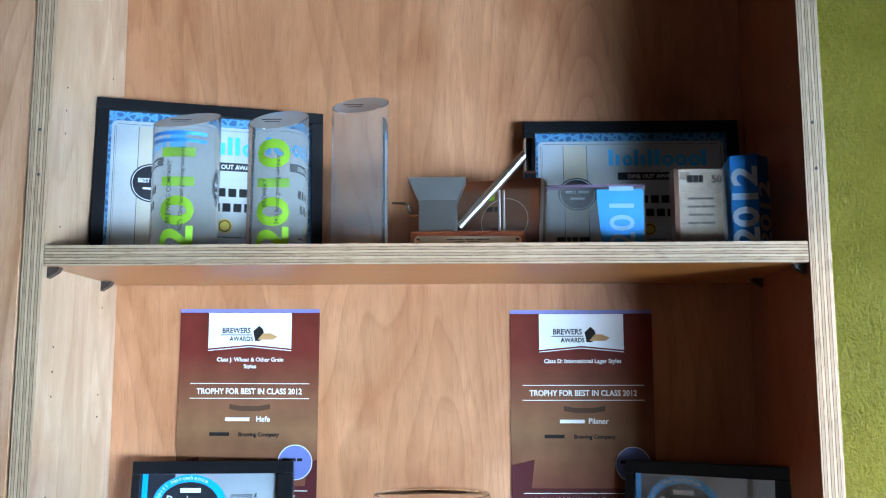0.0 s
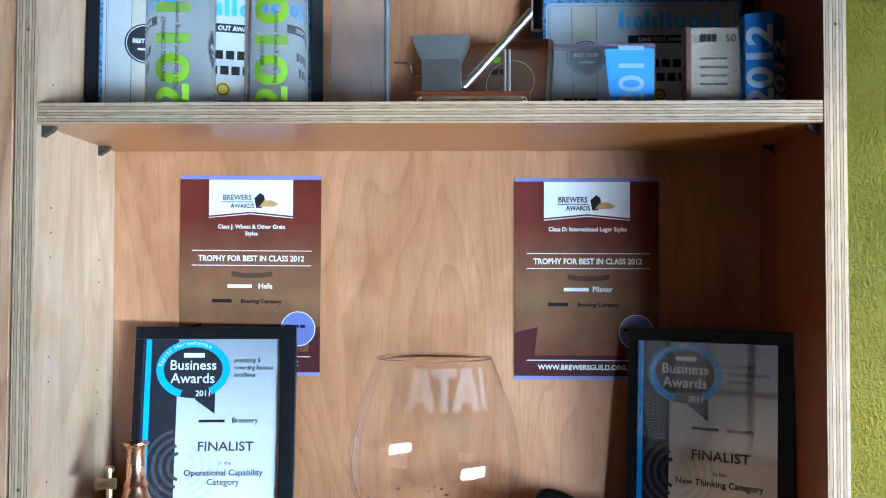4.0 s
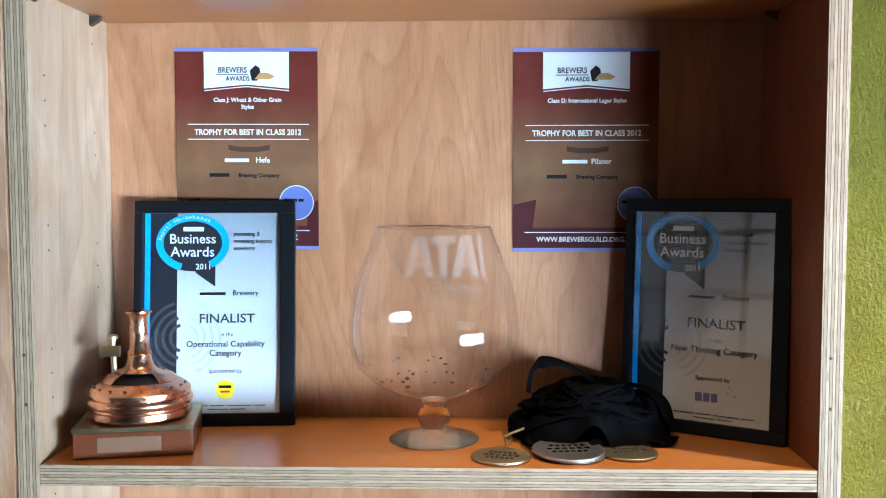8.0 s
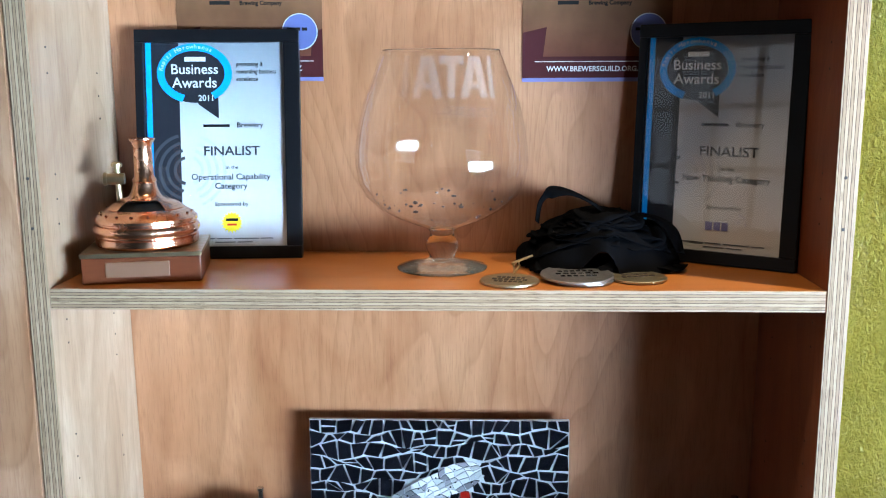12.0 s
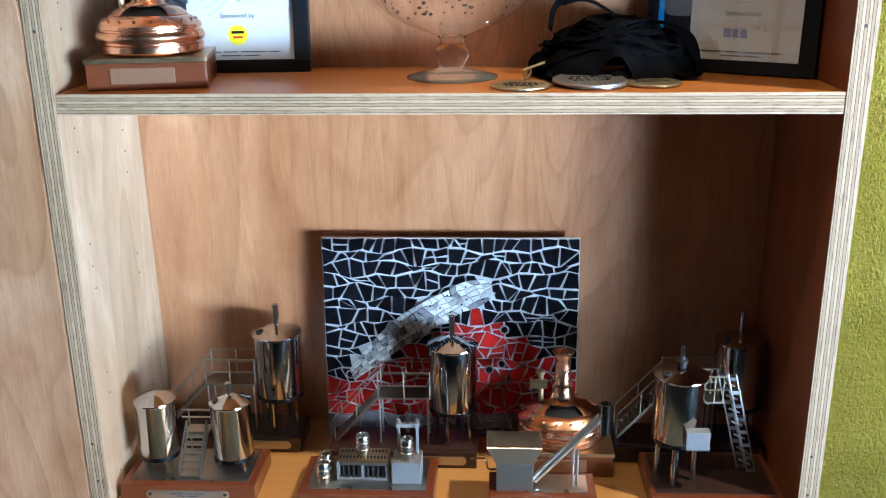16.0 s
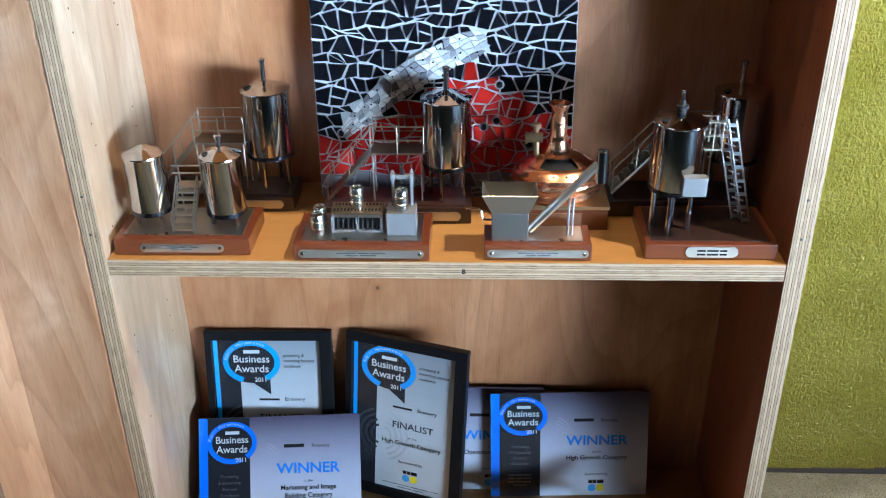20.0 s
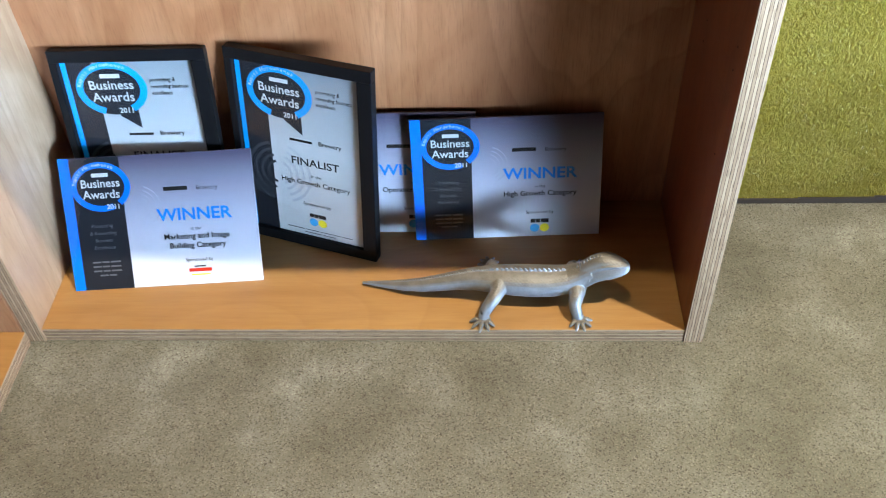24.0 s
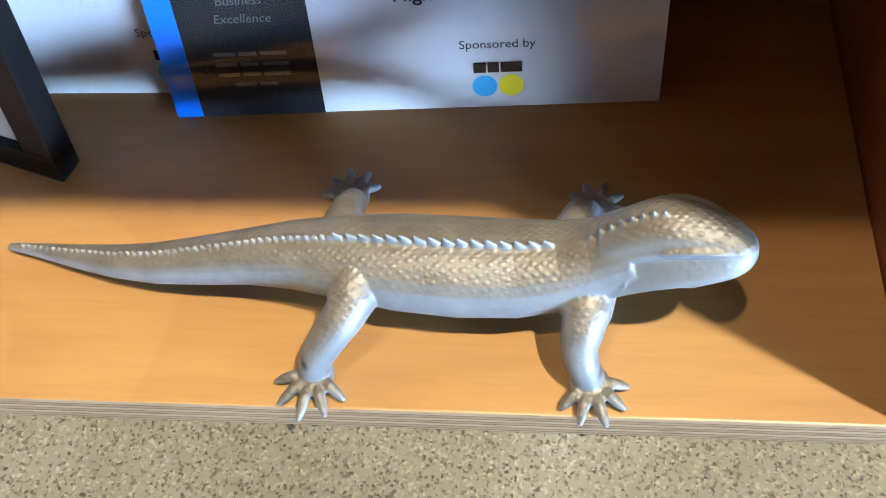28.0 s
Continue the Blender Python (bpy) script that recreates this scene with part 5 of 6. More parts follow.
for k in range(7):
    q = (k + 0.7) / 7.6
    x, y, z = 0.050 - 0.044 * q, 0.078 - 0.014 * q, 0.0265 + 0.1655 * q
    part("rung", rod((x, y, z), (x + 0.012, y - 0.013, z), 0.0014, 8), steel, still)


def tower(label, m):
    """A dark footed model: one tank on legs, a railed platform and a long flight of stairs."""
    ob = thing("brewery_model", label, "trophy", m, G_MODEL)
    part("foot", block(-0.130, 0.100, 0, 0.080, 0, 0.026, 0.003), base_black, ob)
    part("deck", block(-0.120, 0.090, 0.008, 0.074, 0.0255, 0.0275, 0.0006), base_black, ob, "dark polished deck")
    part("name_plate", rounded_plate(0.012, 0.084, 0.006, 0.020), nickel_plate, ob, "small engraved plate")
    tank(ob, 0.062, 0.045, 0.082, 0.188, 0.037, 0.236, 0.0275, 4)
    platform(ob, -0.052, 0.028, 0.022, 0.062, 0.106, 0.044)
    for x in (-0.050, 0.024):
        for y in (0.025, 0.059):
            part("post", rod((x, y, 0.0275), (x, y, 0.104), 0.0014, 8), steel, ob)
    stairs(ob, (-0.122, 0.042, 0.028), (-0.052, 0.042, 0.106), 0.034, 10, 0.040)
    return ob


first_tower = tower("dark footed steel tank model with platform and stairs", pose(0.146, 0.160, S3 + 0.0005))
copy_thing(first_tower, pose(0.4265, 0.1205, S3 + 0.0005))
copy_thing(first_tower, pose(0.8665, 0.148, S3 + 0.0005))


plate_dull = material("dull_brown_plate", (0.21, 0.10, 0.055), 0.45, 0.3)


def kettle(label, m):
    """A copper brew kettle with a flared chimney, an open hatch and a brass valve on a wooden block."""
    ob = thing("copper_kettle", label, "trophy", m, "copper kettle trophies")
    part("foot", block(-0.075, 0.075, 0, 0.130, 0, 0.034, 0.002), base_wood, ob)
    part("deck", block(-0.0765, 0.0765, -0.0015, 0.1315, 0.034, 0.040, 0.001), brass, ob, "dull brass deck")
    part("name_plate", block(-0.045, 0.035, -0.0014, 0.0004, 0.008, 0.028, 0.0006), plate_dull, ob, "dull brown name plate")
    cy, z = 0.066, 0.040
    prof = [(0.060, 0), (0.065, 0.002), (0.0672, 0.005), (0.0672, 0.013), (0.0645, 0.0145), (0.0645, 0.0165), (0.0675, 0.018), (0.0695, 0.022), (0.0695, 0.026), (0.0675, 0.0295), (0.0640, 0.0305), (0.0640, 0.0325), (0.0668, 0.034), (0.0668, 0.038), (0.063, 0.0415), (0.057, 0.0460), (0.050, 0.0500)]
    body = part("kettle_body", lathe([(r, z + h) for r, h in prof], 0, cy, 48), copper, ob, "ribbed polished copper body", smooth=True)
    # the dome is left open at the front for the hatch
    own = bmesh.new()
    seg, dome = 48, [(0.050, 0.0505), (0.041, 0.0575), (0.0305, 0.0625), (0.0225, 0.0650), (0.0185, 0.0700), (0.0160, 0.0775), (0.0145, 0.086)]
    rows = [[own.verts.new((r * math.cos(2 * math.pi * k / seg), cy + r * math.sin(2 * math.pi * k / seg), z + h)) for k in range(seg)] for r, h in dome]
    for i in range(len(dome) - 1):
        for k in range(seg):
            if i < 2 and 31 <= k <= 40:
                continue
            own.faces.new((rows[i][k], rows[i][(k + 1) % seg], rows[i + 1][(k + 1) % seg], rows[i + 1][k]))
    bmesh.ops.recalc_face_normals(own, faces=own.faces[:])
    bmesh.ops.solidify(own, geom=own.faces[:], thickness=0.0012)
    part("dome", own, copper, body, smooth=True)
    # black cap under the opening stands in for the shade inside
    part("inside", lathe([(0.048, z + 0.046), (0.047, z + 0.050), (0.022, z + 0.058), (0, z + 0.059)], 0, cy, 24), rubber, body, "black filler for the dark inside behind the hatch")
    part("chimney", lathe([(0.0150, z + 0.084), (0.0165, z + 0.086), (0.0150, z + 0.089), (0.0128, z + 0.092), (0.0120, z + 0.132), (0.0140, z + 0.137), (0.0170, z + 0.141), (0.0170, z + 0.143), (0.0130, z + 0.143), (0.0100, z + 0.130), (0, z + 0.130)], 0, cy, 32), copper, ob, "flared copper chimney", smooth=True)
    valve = part("valve_pipe", rod((-0.032, cy - 0.004, z + 0.050), (-0.034, cy - 0.004, z + 0.108), 0.0042, 12), brass, ob, "brass valve on a pipe", smooth=True)
    part("valve_wheel", rod((-0.046, cy - 0.008, z + 0.090), (-0.024, cy - 0.008, z + 0.090), 0.0075, 16), brass, valve, smooth=True)
    part("valve_knob", rod((-0.050, cy - 0.008, z + 0.090), (-0.046, cy - 0.008, z + 0.090), 0.0092, 16), brass, valve, smooth=True)
    part("valve_cap", lathe([(0.0075, z + 0.106), (0.0075, z + 0.110), (0.005, z + 0.112)], -0.034, cy - 0.004, 14), brass, valve, smooth=True)
    for k in range(10):
        a = math.pi * (1.0 + k / 9)
        own = lathe([(0.0024, 0), (0.0018, 0.0012), (0, 0.0016)], 0, 0, 8)
        moved(own, Matrix.Translation((0.060 * math.cos(a), cy + 0.060 * math.sin(a), z + 0.0445)) @ Matrix.Rotation(0, 4, "X"))
        part("rivet", own, copper, body, smooth=True)
    return ob


first_kettle = kettle("polished copper kettle trophy on a wooden block", pose(0.108, 0.034, S2 + 0.0005, 0, 0, 11))
copy_thing(first_kettle, pose(0.657, 0.1025, S3 + 0.0005) @ Matrix.Diagonal((1.0, 0.85, 1.0, 1)))

# ---- the big snifter ----
snifter = thing("snifter_glass", "giant clear brandy glass with dark residue inside", "glass", pose(0.4935, 0.1325, S2 + 0.0005))
OUT = [(0.0, 0.0005), (0.058, 0.0), (0.062, 0.0012), (0.062, 0.0032), (0.045, 0.0075), (0.022, 0.0125), (0.0165, 0.0165), (0.0175, 0.020), (0.0215, 0.026), (0.0225, 0.033), (0.0200, 0.041), (0.0165, 0.046), (0.0160, 0.052),
       (0.020, 0.0565), (0.036, 0.0625), (0.062, 0.0725), (0.086, 0.0865), (0.1035, 0.103), (0.1130, 0.122), (0.1170, 0.146), (0.1160, 0.170), (0.1120, 0.197), (0.1050, 0.226), (0.0940, 0.2535), (0.0850, 0.278), (0.0790, 0.2945), (0.0782, 0.2955)]
INN = [(0.0768, 0.2950), (0.0830, 0.2775), (0.0920, 0.253), (0.1030, 0.2255), (0.1100, 0.197), (0.1140, 0.170), (0.1150, 0.146), (0.1110, 0.1225), (0.1015, 0.1045), (0.0840, 0.0885), (0.0600, 0.0750), (0.0340, 0.0655), (0.0, 0.0615)]
part("stem", lathe([(0.014, 0.0135)] + OUT[6:14] + [(0.012, 0.0580), (0.0, 0.0575)], 0, 0, 56), glass, snifter, "clear stem with a round knob", smooth="all").visible_shadow = False
part("foot", lathe(OUT[1:7], 0, 0, 64), thin_glass, snifter, "clear round foot", smooth="all").visible_shadow = False
own = lathe(OUT[13:], 0, 0, 72)
bmesh.ops.delete(own, geom=[f for f in own.faces if len(f.verts) > 4], context="FACES_ONLY")
bowl = part("bowl", own, pane_glass, snifter, "thin clear bowl", smooth="all")
own = lathe([(0.0782, 0.2945), (0.0790, 0.2950), (0.0790, 0.2962), (0.0782, 0.2966), (0.0774, 0.2962), (0.0774, 0.2950)], 0, 0, 72)
part("rim", own, glass, bowl, smooth="all").visible_shadow = False
rng = random.Random(11)
bm = bmesh.new()
for k in range(50):
    a = rng.uniform(0, 2 * math.pi)
    i = rng.choice((8, 8, 9))
    (r0, z0), (r1, z1) = INN[i], INN[i + 1]
    q = rng.random()
    r, z = r0 + (r1 - r0) * q - 0.0008, z0 + (z1 - z0) * q + 0.0008
    own = bmesh.new()
    bmesh.ops.create_icosphere(own, subdivisions=1, radius=rng.choice((0.0014, 0.0020, 0.0026, 0.0036)))
    for v in own.verts:
        v.co *= rng.uniform(0.6, 1.3)
    moved(own, Matrix.Translation((r * math.cos(a), r * math.sin(a), z)) @ Matrix.Rotation(a, 4, "Z") @ Matrix.Diagonal((0.35, 1.2, 0.7, 1)))
    merge(bm, own)
tagged(part("residue", bm, base_black, snifter, "dark dried flecks"), kind="stuff")


def etched(points, r_of, parent, name="etched_mark"):
    """A frosted flat shape laid on the bowl: points of (arc metres, height)."""
    bm = flat(points)
    bmesh.ops.triangulate(bm, faces=bm.faces[:])
    for v in bm.verts:
        r = r_of(v.co.z) + 0.0006
        a = v.co.x / r
        v.co = Vector((r * math.sin(a), -r * math.cos(a), v.co.z))
    return part(name, bm, frosted, parent)


def bowl_r(z):
    pts = sorted((h, r) for r, h in OUT if h > 0.15)
    for (h0, r0), (h1, r1) in zip(pts, pts[1:]):
        if h0 <= z <= h1:
            return r0 + (r1 - r0) * (z - h0) / (h1 - h0)
    return pts[-1][1]


z0, z1 = 0.235, 0.287
for cx in (-0.0140, 0.0470):
    etched([(cx - 0.0195, z0), (cx - 0.0080, z1), (cx + 0.0002, z1), (cx + 0.0002, z1 - 0.016), (cx - 0.0042, z0 + 0.019), (cx - 0.0062, z0 + 0.011), (cx - 0.0085, z0)], bowl_r, snifter)
    etched([(cx + 0.0195, z0), (cx + 0.0080, z1), (cx + 0.0002, z1), (cx + 0.0002, z1 - 0.016), (cx + 0.0042, z0 + 0.019), (cx + 0.0062, z0 + 0.011), (cx + 0.0085, z0)], bowl_r, snifter)
    etched([(cx - 0.0042, z0 + 0.019), (cx + 0.0042, z0 + 0.019), (cx + 0.0062, z0 + 0.011), (cx - 0.0062, z0 + 0.011)], bowl_r, snifter)
etched([(0.0115, z0), (0.0215, z0), (0.0215, z1 - 0.011), (0.0115, z1 - 0.011)], bowl_r, snifter)
etched([(0.0005, z1 - 0.011), (0.0325, z1 - 0.011), (0.0325, z1), (0.0005, z1)], bowl_r, snifter)
etched([(-0.0520, z0 + 0.003), (-0.0420, z0), (-0.0395, z0 + 0.006), (-0.0375, z1), (-0.0455, z1), (-0.0475, z0 + 0.012)], bowl_r, snifter)
etched([(0.0700, z0), (0.0780, z0), (0.0740, z1), (0.0660, z1)], bowl_r, snifter)
bm = bmesh.new()
for k in range(5):
    own = ring(0.004 + 0.015 * k, 0.221 - 0.0010 * k, 0.013, 0.0055, 0.0010, 0, 26)
    for v in own.verts:
        r = bowl_r(v.co.z) + 0.0006
        a = v.co.x / r
        v.co = Vector((r * math.sin(a), -r * math.cos(a), v.co.z))
    merge(bm, own)
part("etched_scroll", bm, frosted, snifter)

# ---- medals and their ribbons ----
ribbons = thing("ribbon_heap", "tangled heap of black medal ribbons", "ribbon", pose(0.71, 0.160, S2 + 0.001))
rng = random.Random(23)


def ribbon(points, width, twist, name="ribbon"):
    """A flat strap along points, turning about its run."""
    pts = [Vector(p) for p in points]
    fine = []
    for k in range(len(pts) - 1):
        p0, p1, p2, p3 = pts[max(k - 1, 0)], pts[k], pts[k + 1], pts[min(k + 2, len(pts) - 1)]
        for j in range(8):
            t = j / 8
            fine.append(0.5 * ((2 * p1) + (p2 - p0) * t + (2 * p0 - 5 * p1 + 4 * p2 - p3) * t * t + (3 * p1 - p0 - 3 * p2 + p3) * t ** 3))
    fine.append(pts[-1])
    bm = bmesh.new()
    pairs = []
    for k, p in enumerate(fine):
        d = (fine[min(k + 1, len(fine) - 1)] - fine[max(k - 1, 0)]).normalized()
        ref = Vector((math.sin(twist + 0.35 * math.sin(k * 0.3)), -0.25, math.cos(twist)))
        s = d.cross(ref).normalized() * width / 2
        q = Vector((p.x, p.y, max(p.z, width * 0.5 * abs(s.normalized().z) + 0.0006)))
        pairs.append((bm.verts.new(q - s), bm.verts.new(q + s)))
    for (a, b), (c, d) in zip(pairs, pairs[1:]):
        bm.faces.new((a, b, d, c))
    bmesh.ops.recalc_face_normals(bm, faces=bm.faces[:])
    bmesh.ops.solidify(bm, geom=bm.faces[:], thickness=0.0010)
    return part(name, bm, black_cloth, ribbons, smooth="all")


def heap_z(x, y):
    a = math.atan2(y - 0.005, x)
    q = math.hypot(x / 0.118, (y - 0.005) / 0.086) / (1 + 0.07 * math.sin(3 * a + 1) + 0.05 * math.sin(7 * a))
    return 0.070 * max(0.0, 1 - q * q) ** 0.62 * (1 + 0.10 * math.sin(38 * x + 1.2))


for k in range(22):
    a = rng.uniform(0, 2 * math.pi)
    pts = []
    cx, cy, r = rng.uniform(-0.045, 0.045), rng.uniform(-0.02, 0.02), rng.uniform(0.03, 0.062)
    for j in range(7):
        b = a + j * rng.uniform(0.7, 1.1)
        x, y = max(-0.105, min(0.10, cx + 1.25 * r * math.cos(b))), max(-0.07, min(0.055, cy + 0.8 * r * math.sin(b)))
        pts.append((x, y, 0.003 + heap_z(x, y) * rng.uniform(0.86, 1.02)))
    ribbon(pts, 0.022, rng.uniform(-0.25, 0.25))
ribbon([(-0.085, 0.0, 0.060), (-0.080, 0.01, 0.086), (-0.066, 0.012, 0.100), (-0.040, 0.012, 0.100), (-0.012, 0.008, 0.088), (0.02, 0.0, 0.066)], 0.018, 1.3)
ribbon([(0.03, 0.02, 0.062), (0.07, 0.015, 0.068), (0.10, 0.0, 0.052), (0.112, -0.02, 0.020)], 0.022, 0.4)
ribbon([(0.035, -0.055, 0.030), (0.015, -0.070, 0.014), (-0.005, -0.083, 0.008)], 0.014, 0.8)
ribbon([(-0.08, -0.03, 0.018), (-0.085, -0.06, 0.008), (-0.083, -0.078, 0.008)], 0.012, 0.3)
ribbon([(0.06, -0.04, 0.010), (0.095, -0.055, 0.006), (0.112, -0.03, 0.006)], 0.018, 0.1)
core = bmesh.new()
NX, NY = 44, 30
grid = []
for i in range(NX + 1):
    row = []
    for j in range(NY + 1):
        x, y = -0.112 + 0.224 * i / NX, -0.078 + 0.166 * j / NY
        fold = 0.003 * math.sin(x * 110 + 60 * y) + 0.002 * math.sin(y * 140 - 90 * x)
        row.append(core.verts.new((x, y, max(0.0006, 0.95 * heap_z(x, y) + fold * min(1, heap_z(x, y) * 40)))))
    grid.append(row)
for i in range(NX):
    for j in range(NY):
        core.faces.new((grid[i][j], grid[i + 1][j], grid[i + 1][j + 1], grid[i][j + 1]))
bmesh.ops.delete(core, geom=[f for f in core.faces if max(v.co.z for v in f.verts) < 0.001], context="FACES")
tagged(part("folded_ribbon", core, black_cloth, ribbons, smooth="all"), kind="stuff")


def medal(label, mat, x, y, z, r, tilt, rows, turn):
    ob = thing("medal", label, "medal", pose(x, y, z, tilt, 0, turn), "award medals on the shelf")
    disc_part = part("disc", lathe([(r * 0.97, 0), (r, 0.0008), (r, 0.0030), (r * 0.97, 0.0038), (r * 0.92, 0.0034), (0, 0.0034)], 0, 0, 44), mat, ob, smooth=True)
    for k in range(rows):
        z1 = 0.0036
        w = (r * 1.25 - 0.010 * abs(k - 1)) / 6
        for j in range(6):
            x0 = -w * 3 + w * j
            block(x0 + w * 0.15, x0 + w * 0.85, 0.012 - 0.012 * k - 0.003, 0.012 - 0.012 * k + 0.003, z1 - 0.0004, z1 + 0.0006, 0, own := bmesh.new())
            part("raised_bar", own, dark_pin if mat is bronze else chrome, disc_part)
    clip = part("clip", tube([(0, r - 0.006, 0.005), (0.005, r + 0.006, 0.012), (0.002, r + 0.018, 0.017), (-0.004, r + 0.010, 0.014), (0, r - 0.003, 0.007)], 0.0015, 8), brass if mat is bronze else chrome, ob, "split ring and clip", smooth=True)
    part("clip_bar", rod((-0.006, r + 0.010, 0.015), (0.020, r + 0.024, 0.024), 0.0018, 8), brass if mat is bronze else chrome, ob, smooth=True)
    return ob


medal("pewter medal with raised lettering rows beneath another", pewter, 0.679, 0.055, S2 + 0.0005, 0.040, 0, 0, 10)
medal("bronze medal with dark raised lettering rows", bronze, 0.584, 0.045, S2 + 0.0006, 0.0385, 0, 3, -12)
medal("bright pewter medal with raised lettering rows", pewter, 0.672, 0.062, S2 + 0.0050, 0.0475, 2.5, 3, 6)
medal("dull bronze medal with raised lettering rows", bronze, 0.752, 0.066, S2 + 0.0006, 0.0375, 0, 2, 14)

# ---- the mosaic picture ----
mosaic = thing("mosaic_picture", "tile mosaic with a pale form over a red hill", "mosaic", pose(0.2815, 0.2165, S3 + 0.0005, -3.2, 0, 0.4))
MW, MH = 0.403, 0.336
part("board", block(0, MW, 0, 0.008, 0, MH, 0.001), grout, mosaic, "pale grouted board")


def tile_material(name, color, rough):
    m = material(name, color, rough)
    n, l, b = tree(m)
    b.inputs["Specular IOR Level"].default_value = 0.10
    info = n.new("ShaderNodeObjectInfo")
    l.new(mixed(m, "MULTIPLY", 1.0, (*color, 1), ramp(m, info.outputs["Random"], [(0, (0.6, 0.6, 0.6)), (1, (1.35, 1.35, 1.35))])), b.inputs["Base Color"])
    return m


tile_black = tile_material("black_tile", (0.005, 0.005, 0.007), 0.16)
tree(tile_black)[2].inputs["Specular IOR Level"].default_value = 0.3
tile_red = tile_material("red_tile", (0.36, 0.012, 0.008), 0.3)
tile_white = tile_material("white_tile", (0.48, 0.47, 0.45), 0.2)
tile_grey = tile_material("grey_tile", (0.20, 0.19, 0.20), 0.25)


def hill(x):
    return 0.085 + 0.52 * x if x < 0.235 else 0.225 - 0.70 * (x - 0.235)


def along(t, s):
    """A point of the pale slanting form: t along it, s across it from -1 to 1."""
    a, b = Vector((0.040, 0.112)), Vector((0.262, 0.262))
    d = (b - a).normalized()
    n = Vector((-d.y, d.x))
    w = 0.007 + 0.017 * math.sin(math.pi * min(1.0, 0.06 + t * 0.80)) + (0.006 * math.sin(math.pi * (t - 0.78) / 0.22) if t > 0.78 else 0)
    return a.lerp(b, t) + n * (0.016 * math.sin(math.pi * t) - 0.004 + s * w)


def form(x, z):
    """Below 0 inside the pale form."""
    a, b, p = Vector((0.040, 0.112)), Vector((0.262, 0.262)), Vector((x, z))
    t = (p - a).dot(b - a) / (b - a).length_squared
    if not 0 < t < 1:
        return 1.0
    mid, rim = along(t, 0), along(t, 1)
    return (p - mid).length - 0.85 * (rim - mid).length


rng = random.Random(4)
ROWS_OF_TILES = 17


def row_line(j, x):
    """The wavy joint under row j."""
    if j in (0, ROWS_OF_TILES):
        return j * MH / ROWS_OF_TILES
    return (j + 0.22 * math.sin(x * 31 + j * 2.9) + 0.20 * math.sin(x * 83 + j * 4.1)) * MH / ROWS_OF_TILES


def inset(poly, d):
    """The polygon drawn in by d on every side."""
    out = []
    for k, p in enumerate(poly):
        a, b = poly[k - 1], poly[(k + 1) % len(poly)]
        e, f = (p - a).normalized(), (b - p).normalized()
        n1, n2 = Vector((-e.y, e.x)), Vector((-f.y, f.x))
        m = (n1 + n2)
        q = max(0.35, 1 + n1.dot(n2))
        out.append(p + m * (d / q))
    return out


MOSAIC = []
for j in range(ROWS_OF_TILES):
    x, slant = 0.0, 0.0
    while x < MW - 0.004:
        wide = rng.uniform(0.013, 0.026)
        x1, tilt = x + wide, rng.uniform(-0.0070, 0.0070)
        if x1 > MW - 0.013:
            x1, tilt = MW, 0.0
        lo0, lo1, hi0, hi1 = x - slant, x1 - tilt, x + slant, x1 + tilt
        quad = [Vector((lo0, row_line(j, lo0))), Vector((lo1, row_line(j, lo1))), Vector((hi1, row_line(j + 1, hi1))), Vector((hi0, row_line(j + 1, hi0)))]
        c = sum(quad, Vector((0, 0))) / 4
        kind = "form" if form(c.x, c.y) < 0 else "red" if 0.045 < c.y < hill(c.x) else "black" if c.y > 0.045 else "grey"
        cut = [quad]
        if kind == "form":
            x, slant = x1, tilt
            continue
        if rng.random() < 0.10:
            cut = [[quad[0], quad[1], quad[2]], [quad[0], quad[2], quad[3]]] if rng.random() < 0.5 else [[quad[0], quad[1], quad[3]], [quad[1], quad[2], quad[3]]]
        elif rng.random() < 0.15:
            p, q = quad[1].lerp(quad[2], rng.uniform(0.4, 0.6)), quad[0].lerp(quad[3], rng.uniform(0.35, 0.65))
            cut = [[quad[0], quad[1], p, q], [q, p, quad[2], quad[3]]]
        for poly in cut:
            mat = {"red": tile_red, "black": tile_black, "grey": tile_grey}[kind]
            poly = inset(poly, 0.0013)
            mid, turn = sum(poly, Vector((0, 0))) / len(poly), rng.uniform(-0.11, 0.11)
            MOSAIC.append(([mid + Matrix.Rotation(turn, 2) @ (p - mid) for p in poly], mat))
        x, slant = x1, tilt

# the pale form: small chips in five rows along a bowed line
CHIPS = []


marks = {}
for i in range(24):
    for j in range(6):
        edge = j in (0, 5)
        marks[i, j] = along((i + rng.uniform(-0.4, 0.4)) / 23, -1 + 0.4 * j + (0 if edge else rng.uniform(-0.13, 0.13)))
for i in range(23):
    for j in range(5):
        quad = [marks[i, j], marks[i + 1, j], marks[i + 1, j + 1], marks[i, j + 1]]
        CHIPS.append((inset(quad, 0.0005), tile_white if rng.random() < 0.70 else tile_grey))
for cx, cz in ((0.287, 0.187), (0.283, 0.129), (0.263, 0.119), (0.039, 0.109), (0.335, 0.090)):
    bud = part("flower_disc", disc(cx, cz, 0.0080, 0.0080, -0.0026, 9), tile_grey, mosaic, "small pale ring with a dark bead")
    part("bead", moved(lathe([(0.0052, 0), (0.0050, 0.001), (0.003, 0.0018), (0, 0.002)], 0, 0, 12), pose(cx, -0.0026, cz, 90, 0, 0)), tile_black, bud, smooth=True)
for k in range(22):
    p = along(0.08 + 0.04 * k, 0.7 * math.sin(k * 2.3))
    part("dot", disc(p.x, p.y, 0.0014, 0.0014, -0.0045, 8), tile_black, mosaic)

